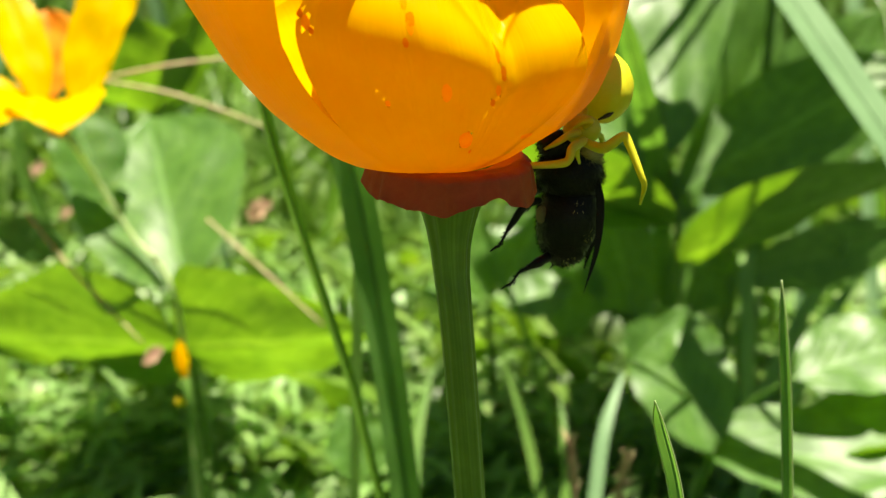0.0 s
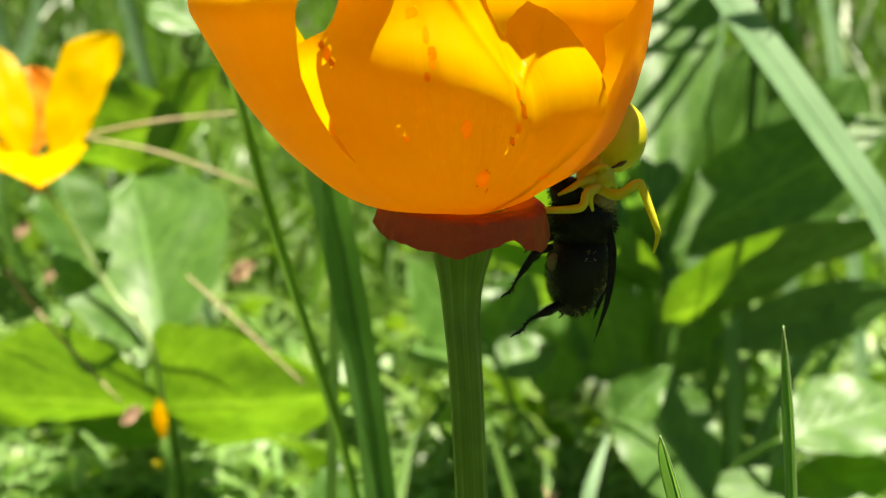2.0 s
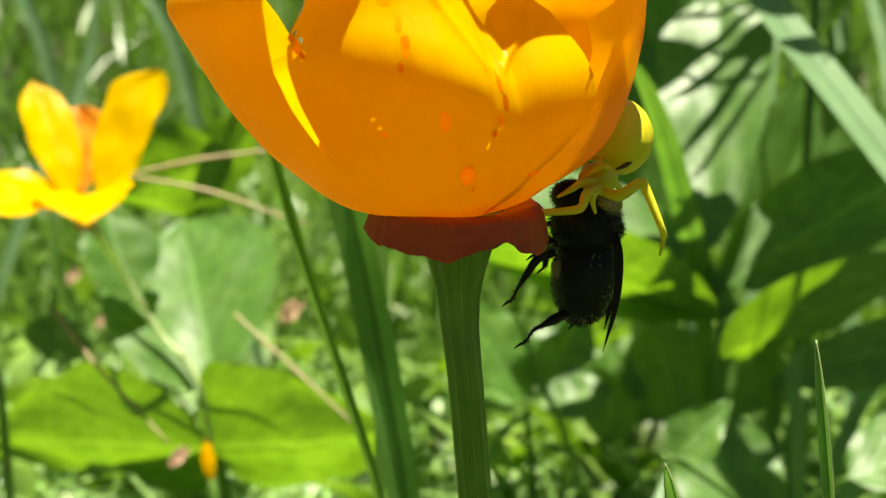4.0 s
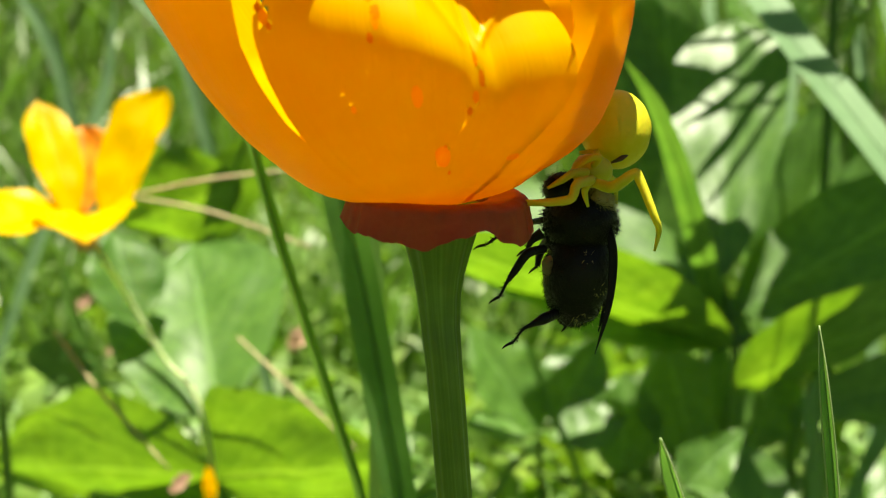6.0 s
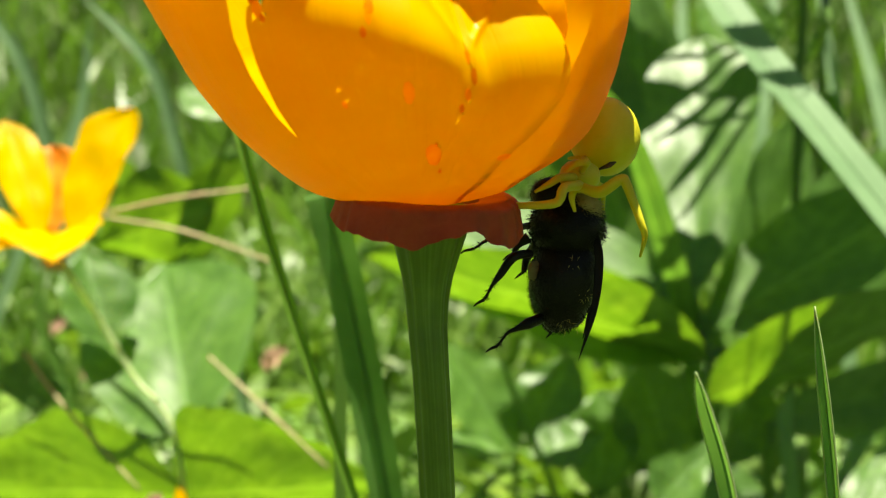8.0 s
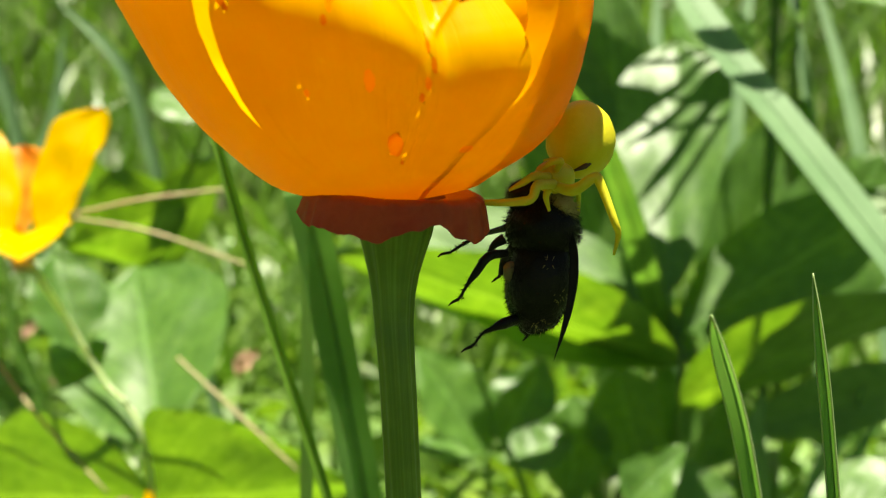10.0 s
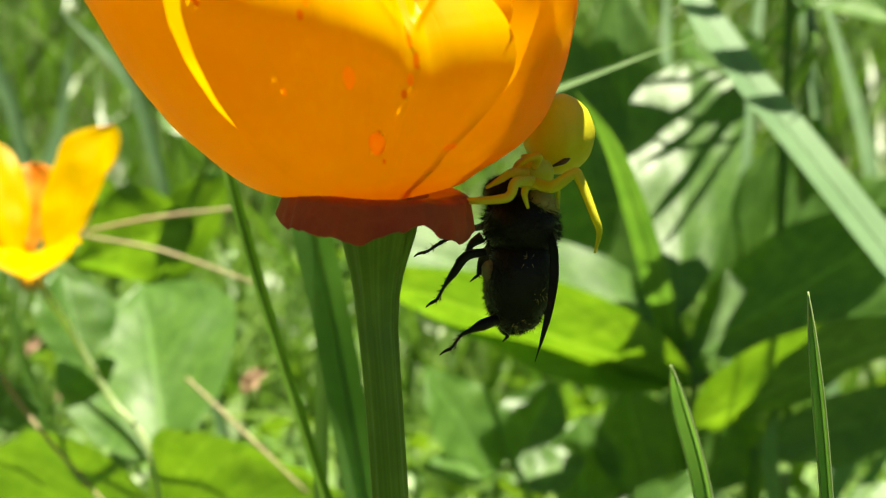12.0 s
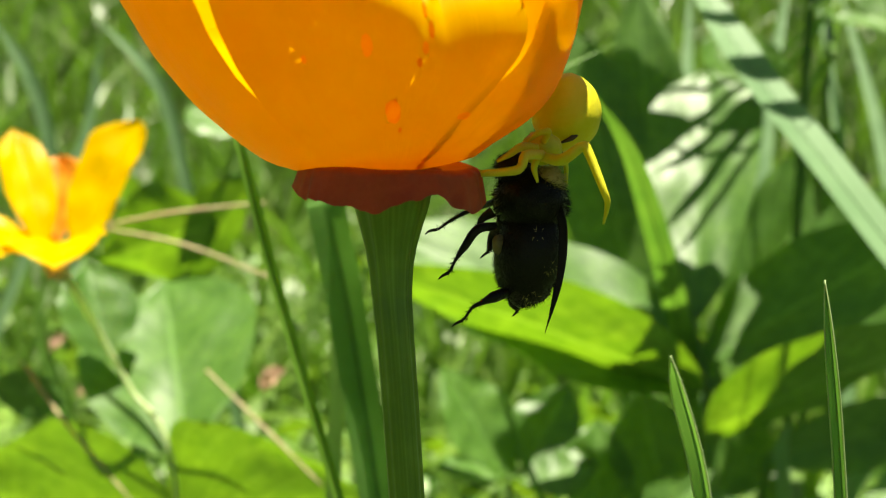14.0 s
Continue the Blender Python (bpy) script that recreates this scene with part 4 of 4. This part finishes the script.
swinging_stalk = build_blade("grass_stalk", "thin upright green grass stalk behind the poppy", [(-0.0106, 0.1953, 0.1816), (-0.0201, 0.1929, 0.2121), (-0.0266, 0.1899, 0.2360), (-0.0295, 0.1906, 0.2442)], 0.0018, (0.3, -1, 0), 0.5, 0.6, SHOOT)
swinging_blade = build_blade("wide_grass_blade", "wide green grass blade with a cut-off top", [(-0.0049, 0.2170, 0.1753), (-0.0110, 0.2158, 0.2074), (-0.0148, 0.2143, 0.2244), (-0.0157, 0.2145, 0.2277)], 0.0066, (-0.2, -1, 0.2), 0.35, 1.0, COOL_GRASS)
tall_tip = build_blade("grass_tip", "slender green grass tip standing before the leaves", [(0.0501, 0.1349, 0.1959), (0.0483, 0.1351, 0.2102), (0.0468, 0.1350, 0.2197), (0.0459, 0.1355, 0.2257)], 0.0015, (-0.8, -0.6, 0), 0.4, 0.55, TIP)
short_tip = build_blade("grass_tip", "short folded green grass tip standing alone", [(0.0325, 0.1159, 0.2018), (0.0304, 0.1157, 0.2110), (0.0282, 0.1152, 0.2176), (0.0270, 0.1145, 0.2207)], 0.0020, (-0.8, -0.6, 0), 0.5, 0.6, TIP)
build_blade("wide_grass_blade", "bluish grass blade crossing with dark shadow bands", [(0.1185, 0.3013, 0.2063), (0.0986, 0.3185, 0.2348), (0.0807, 0.3345, 0.2604), (0.0627, 0.3540, 0.2919)], 0.0110, (0.12, -0.72, 0.68), 0.12, 0.8, BLUE_GRASS)
build_blade("wide_grass_blade", "bright green arching blade before the striped leaf", [(0.0771, 0.3837, 0.1743), (0.0677, 0.3573, 0.1959), (0.0564, 0.3332, 0.2206), (0.0469, 0.3155, 0.2380), (0.0364, 0.3013, 0.2506)], 0.0072, (-0.2, 0.6, 0.78), 0.2, 0.45)
for pts in ([(-0.1147, 0.3405, 0.1714), (-0.1021, 0.3346, 0.1581), (-0.0795, 0.3281, 0.1366)], [(-0.0623, 0.3368, 0.1722), (-0.0476, 0.3311, 0.1608), (-0.0279, 0.3251, 0.1448)],
            [(-0.0918, 0.3417, 0.2107), (-0.0717, 0.3426, 0.2151), (-0.0484, 0.3435, 0.2184)], [(-0.0948, 0.3515, 0.2087), (-0.0721, 0.3517, 0.2048), (-0.0443, 0.3515, 0.1956)]):
    straw = thing("dry_straw", pts[0], "thin tan dry straw among green leaves", "straw", "dry straws")
    part("straw", limb(pts, [0.0004, 0.0006, 0.0004], 8), STRAW, straw)

for pts, width, face, mat in (
    ([(0.0887, 0.5050, 0.1363), (0.0863, 0.5336, 0.2288), (0.0840, 0.5721, 0.3200)], 0.0060, (0.3, -0.9, 0.3), GRASS),
    ([(0.1064, 0.5252, 0.1328), (0.1031, 0.5541, 0.2290), (0.1059, 0.5931, 0.3238)], 0.0085, (-0.3, -0.9, 0.4), BLUE_GRASS),
    ([(0.0748, 0.5068, 0.1590), (0.0676, 0.5342, 0.2401), (0.0577, 0.5487, 0.2914)], 0.0070, (-0.5, -0.7, 0.5), GRASS),
    ([(0.1668, 0.5072, 0.1396), (0.1663, 0.5359, 0.2322), (0.1584, 0.5742, 0.3232)], 0.0055, (-0.2, -0.8, 0.5), BLUE_GRASS),
    ([(0.1378, 0.5580, 0.1534), (0.1436, 0.5866, 0.2432), (0.1607, 0.6252, 0.3304)], 0.0100, (0.2, -0.8, 0.5), BLUE_GRASS),
    ([(0.1808, 0.4921, 0.1891), (0.1760, 0.5172, 0.2447), (0.1631, 0.5536, 0.3156)], 0.0060, (-0.2, -0.7, 0.6), BLUE_GRASS),
    ([(0.1285, 0.5701, 0.1774), (0.1264, 0.5974, 0.2559), (0.1234, 0.6343, 0.3302)], 0.0080, (-0.2, -0.8, 0.5), GRASS),
    ([(0.1368, 0.4047, 0.1257), (0.1445, 0.4064, 0.1412), (0.1470, 0.3977, 0.1557)], 0.0060, (-0.5, -0.7, 0.5), BLUE_GRASS),
    ([(0.1110, 0.3845, 0.1305), (0.1094, 0.3858, 0.1449), (0.1116, 0.3868, 0.1556)], 0.0050, (-0.5, -0.7, 0.5), BLUE_GRASS),
    ([(0.1275, 0.3785, 0.1071), (0.1374, 0.3841, 0.1277), (0.1455, 0.3797, 0.1493)], 0.0065, (-0.5, -0.6, 0.6), BLUE_GRASS),
    ([(0.0365, 0.3918, 0.1211), (0.0254, 0.3938, 0.1460), (0.0168, 0.3956, 0.1674)], 0.0024, (-0.2, -0.9, 0.1), GRASS),
    ([(0.0377, 0.3240, 0.0895), (0.0325, 0.3352, 0.1098), (0.0235, 0.3477, 0.1339)], 0.0030, (-0.2, -0.6, 0.6), GRASS),
    ([(0.0528, 0.3237, 0.0900), (0.0568, 0.3375, 0.1094), (0.0653, 0.3543, 0.1251)], 0.0040, (0.0, -0.6, 0.7), BLUE_GRASS),
    ([(0.0457, 0.3328, 0.0849), (0.0459, 0.3422, 0.0993), (0.0449, 0.3569, 0.1139)], 0.0030, (0.1, -0.6, 0.7), GRASS),
    ([(-0.0009, 0.3248, 0.0881), (0.0002, 0.3405, 0.1066), (0.0050, 0.3555, 0.1230)], 0.0035, (0.1, -0.6, 0.7), GRASS),
    ([(-0.1572, 0.4980, 0.1259), (-0.1664, 0.4999, 0.1488), (-0.1688, 0.5024, 0.1766)], 0.0060, (-0.2, -0.9, 0.3), GRASS),
    ([(-0.2081, 0.6023, 0.1808), (-0.1850, 0.6073, 0.2292), (-0.1790, 0.6124, 0.2825)], 0.0070, (-0.2, -0.9, 0.3), BLUE_GRASS),
    ([(-0.1147, 0.5274, 0.2154), (-0.1287, 0.5308, 0.2559), (-0.1592, 0.5328, 0.2861)], 0.0060, (-0.2, -0.7, 0.5), BLUE_GRASS),
    ([(-0.2053, 0.6255, 0.2139), (-0.2188, 0.6291, 0.2566), (-0.2436, 0.6319, 0.2930)], 0.0080, (-0.2, -0.7, 0.5), BLUE_GRASS),
):
    build_blade("tall_grass", "blurred green grass blade among the plants behind", pts, width, face, 0.25, 0.6, mat)


def build_bits():
    dry = thing("dry_leaf", (-0.0572, 0.4177, 0.1543), "curled reddish-brown dry leaf scrap", "leaf")
    part("blade", leaf_sheet((-0.0603, 0.4172, 0.1499), (-0.0529, 0.4181, 0.1580), 0.008, (-0.3, -0.7, 0.6), 0.5, 0.2, 0.5, 0.25, 3.0), DRY, dry)
    for spot, size in (((-0.1605, 0.4999, 0.1472), 0.0035), ((-0.1543, 0.5180, 0.1242), 0.003), ((-0.0791, 0.3388, 0.1286), 0.0028)):
        bit = thing("dry_leaf", spot, "small pinkish dry scrap caught in the grass", "leaf")
        p = Vector(spot)
        part("blade", leaf_sheet(p - Vector((size, 0, size)), p + Vector((size, 0.002, size)), size * 1.6, (-0.3, -0.8, 0.5), 0.4, 0.2, 0.5, 0.25, p.x * 40), DRY, bit)
    bud = thing("poppy_bud", (-0.0701, 0.3373, 0.1244), "small orange poppy bud low in the grass", "flower bud")
    for turn in (0, 2.1, 4.2):
        side = Vector((math.cos(turn), math.sin(turn), 0)) * 0.0022
        base = Vector((-0.0696, 0.3369, 0.1231))
        part("petal", leaf_sheet(base + side * 0.4, Vector((-0.0716, 0.3401, 0.1337)) + side * 0.5, 0.0042, side, -0.4, 0.15, 0.5, 0.05, turn), PETAL, bud)
    part("stem", limb([(base.x + 0.01, base.y + 0.02, -0.003), (base.x + 0.006, base.y + 0.01, base.z * 0.5), base], [0.0012, 0.0011, 0.0012], 8), GRASS, bud)
    for spot in ((-0.0747, 0.360, 0.1043), (-0.1506, 0.420, 0.0660)):
        small = thing("yellow_blossom", (spot[0], spot[1], 0.0), "tiny yellow wild blossom low in the grass", "flower", "yellow blossoms")
        p = Vector(spot)
        part("stem", limb([(p.x, p.y, -0.003), (p.x + 0.002, p.y + 0.002, p.z * 0.5), p], [0.0008, 0.0007, 0.0006], 7), GRASS, small)
        for k in range(5):
            out = Vector((math.cos(k * 1.257), math.sin(k * 1.257) * 0.8, 0.35))
            part("petal", leaf_sheet(p, p + out * 0.0032, 0.0032, (0, -0.5, 0.9), 0.2, 0.1, 0.6, 0.1, k * 1.7 + p.x * 9, 3.0, nu=6, nv=8), YELLOW, small)
    hang = build_plant("leafy_shoot", "thin shoot with yellow-green young leaves", (0.1383, 0.4703, 0.2914), (0.13, 0.46, 0.0), (
        ((0.0994, 0.326, 0.2635), (0.0934, 0.324, 0.2529), 0.0052, (-0.3, 0.75, 0.6), 0.2, 0.05, 0.5, 1.8),
        ((0.1384, 0.4702, 0.2893), (0.1708, 0.4602, 0.2815), 0.020, (0.0, -0.4, 0.9), 0.2, 0.05, 0.45, 1.8),
        ((0.1512, 0.4824, 0.3101), (0.1660, 0.4704, 0.2842), 0.020, (-0.4, -0.4, 0.8), 0.2, 0.05, 0.45, 1.8),
        ((0.1320, 0.5179, 0.2638), (0.1205, 0.5197, 0.2866), 0.016, (-0.2, -0.5, 0.8), 0.2, 0.05, 0.45, 1.8),
        ((0.1147, 0.5169, 0.2584), (0.1037, 0.5293, 0.2867), 0.022, (0.2, -0.5, 0.8), 0.2, 0.05, 0.45, 1.8),
    ), "")
    return hang


build_bits()


def build_seed_head(foot, top, seed):
    """A tan grass spike: a stalk with overlapping spikelets."""
    foot, top = Vector(foot), Vector(top)
    head = thing("grass_seed_head", (foot.x, foot.y, 0.0), "pale tan grass seed head low among the leaves", "grass", "grass seed heads")
    part("stalk", tube(rooted([(foot.x, foot.y, -0.003), foot, (foot + top) / 2, top]), [0.0005] * 29, 6), STRAW, head)
    rnd = random.Random(seed)
    for k in range(16):
        p = foot + (top - foot) * (0.25 + 0.75 * k / 16)
        a = k * 2.4 + rnd.random()
        out = Vector((math.cos(a), math.sin(a), 0)) * 0.0022
        part("spikelet", leaf_sheet(p, p + out + (top - foot).normalized() * 0.0060, 0.0021, -out, 0.6, 0.1, 0.4, 0.05, k * 1.1, 1.6, nu=4, nv=6), STRAW, head)


build_seed_head((0.0382, 0.262, 0.1197), (0.035, 0.262, 0.1394), 4)
build_seed_head((0.0515, 0.285, 0.1033), (0.0535, 0.285, 0.1244), 9)


def build_arch():
    """A wind-blown blade on an upright stalk: it swings round its foot."""
    rise = Vector((-0.0144, 0.2285, 0.2089))
    ob = thing("arching_grass_blade", (rise.x, rise.y, 0.0), "wind-blown grass blade arching out behind the spider", "grass", "grass blades")
    pts = [(rise.x, rise.y, -0.003), rise, (-0.0150, 0.2300, 0.2229), (-0.0105, 0.2315, 0.2360), (0.0034, 0.2322, 0.2420), (0.0213, 0.2328, 0.2472), (0.0539, 0.2344, 0.2602)]
    part("blade", blade_sheet(pts, 0.0032, (-0.3, -0.8, 0.6), 0.3, 0.6, root=True), GRASS, ob)
    return ob


arching = build_arch()


def build_spray():
    """Grass leaves held over the broad leaves; their shadows stripe them."""
    foot = Vector((0.1167, 0.4090, 0.1773))
    spray = thing("grass_spray", (foot.x, foot.y, 0.0), "leafy grass stalk overhanging the broad leaves in sun", "grass", "grass blades")
    head = Vector((0.1178, 0.4204, 0.3002)) + Vector((0, -0.01, 0.06))
    part("stalk", tube(rooted([(foot.x, foot.y, -0.003), foot, (0.1160, 0.4125, 0.2145), (0.1175, 0.4194, 0.2890), head]), [0.0016] * 39, 8), GRASS, spray)
    for a, c, width in (((0.0641, 0.4320, 0.2547), (0.1056, 0.4309, 0.2535), 0.0022), ((0.0672, 0.4181, 0.2347), (0.1022, 0.4289, 0.2552), 0.0032), ((0.0667, 0.4102, 0.2246), (0.1039, 0.4249, 0.2438), 0.0034),
                        ((0.0696, 0.3988, 0.2098), (0.1030, 0.4193, 0.2381), 0.0040), ((0.0728, 0.3931, 0.2014), (0.1000, 0.4099, 0.2232), 0.0025),
                        ((0.0630, 0.3414, 0.2646), (0.0814, 0.3433, 0.2798), 0.0028), ((0.0714, 0.3333, 0.2508), (0.0930, 0.3354, 0.2676), 0.0056), ((0.0809, 0.3268, 0.2423), (0.1007, 0.3286, 0.2569), 0.0040)):
        p, q = Vector(a) + SUN * 0.10, Vector(c) + SUN * 0.10
        leaf = part("leaf", blade_sheet([q, (p + q) / 2 + Vector((0, 0, 0.003)), p], width, SUN, 0.15, 0.6), GRASS, spray)
        part("petiole", limb([head, (head + q) / 2 + Vector((0, 0, 0.006)), q], [0.0005, 0.0004, 0.0003], 6), GRASS, leaf)


build_spray()

# sideways sway in millimetres
STALK_SWAY = [(0.0, -2.98), (0.5, -2.1), (1.0, -2.62), (1.5, -1.99), (2.0, -0.57), (2.5, -1.76), (3.0, -2.81), (3.5, -4.63), (4.0, -3.21), (6.5, -3.56), (7.0, -1.12), (7.5, -0.13), (8.0, 1.79), (10.5, 3.56), (11.0, 3.97), (11.5, 3.97), (12.0, 1.64), (12.5, 0.8), (13.0, -0.85), (13.5, 1.68), (14.0, 0.79)]
BLADE_SWAY = [(0.0, -2.3), (0.5, -2.72), (1.0, -3.75), (1.5, -1.86), (2.0, -1.16), (2.5, -2.05), (3.0, -3.1), (3.5, -4.86), (4.0, -5.1), (6.5, -3.2), (7.0, -1.17), (7.5, -0.63), (8.0, 0.14), (10.5, 2.21), (11.0, 2.12), (11.5, 1.79), (12.0, -0.11), (12.5, -0.81), (13.0, -1.5), (13.5, 0.92), (14.0, -0.17)]
ARCH_TURN = [(0.0, 62), (2.0, 62), (4.0, 62), (6.5, 60), (8.0, 58), (10.5, 56), (10.8, 40), (11.0, 20), (11.2, 24), (11.4, 52), (11.7, 52), (12.0, 5), (12.3, 12), (12.6, 42), (12.8, 3), (13.0, 0), (13.2, 20), (13.5, 54), (13.8, 27), (14.0, 35)]
TALL_SWAY = [(0.0, -0.0063, -0.0049), (0.5, -0.0050, -0.0059), (1.0, -0.0051, -0.0063), (1.5, -0.0040, -0.0065), (2.0, -0.0027, -0.0063), (2.5, -0.0026, -0.0055), (3.0, -0.0067, -0.0060), (3.5, -0.0089, -0.0059), (4.0, -0.0066, -0.0070), (6.5, -0.0056, -0.0048), (7.0, -0.0038, -0.0051), (7.5, -0.0030, -0.0044), (8.0, -0.0013, -0.0032), (10.5, 0.0027, -0.0008), (11.0, 0.0011, -0.0010), (11.5, 0.0007, 0.0003), (12.0, -0.0025, 0.0014), (12.5, -0.0031, 0.0029), (13.0, -0.0047, 0.0033), (13.5, -0.0021, 0.0017), (14.0, 0.0000, 0.0000)]
SHORT_SWAY = [(0.0, -0.0058, -0.0067), (0.5, -0.0064, -0.0083), (1.0, -0.0054, -0.0084), (1.5, -0.0037, -0.0082), (2.0, -0.0020, -0.0072), (2.5, -0.0016, -0.0065), (3.0, -0.0065, -0.0070), (3.5, -0.0087, -0.0079), (4.0, -0.0073, -0.0090), (6.5, -0.0052, -0.0049), (7.0, -0.0031, -0.0038), (7.5, -0.0010, -0.0034), (8.0, 0.0017, -0.0006), (10.5, 0.0068, 0.0031), (11.0, 0.0031, 0.0005), (11.5, 0.0018, 0.0018), (12.0, -0.0009, 0.0028), (12.5, -0.0011, 0.0046), (13.0, -0.0045, 0.0034), (13.5, -0.0023, 0.0021), (14.0, 0.0000, 0.0000)]


def motions():
    for ob in (poppy, spider, bee):
        walk(ob, swaying(ob.location.copy()))
    for ob, rows in ((tall_tip, TALL_SWAY), (short_tip, SHORT_SWAY)):
        p = ob.location.copy()
        walk(ob, [(t, pose(p.x + dx, p.y, p.z + dz)) for t, dx, dz in rows])
    for ob, rows in ((swinging_stalk, STALK_SWAY), (swinging_blade, BLADE_SWAY)):
        p = ob.location.copy()
        walk(ob, [(t, pose(p.x + dx / 1000, p.y, p.z)) for t, dx in rows])
    p = arching.location.copy()
    walk(arching, [(t, pose(p.x, p.y, p.z, 0, 0, turn)) for t, turn in ARCH_TURN])


motions()
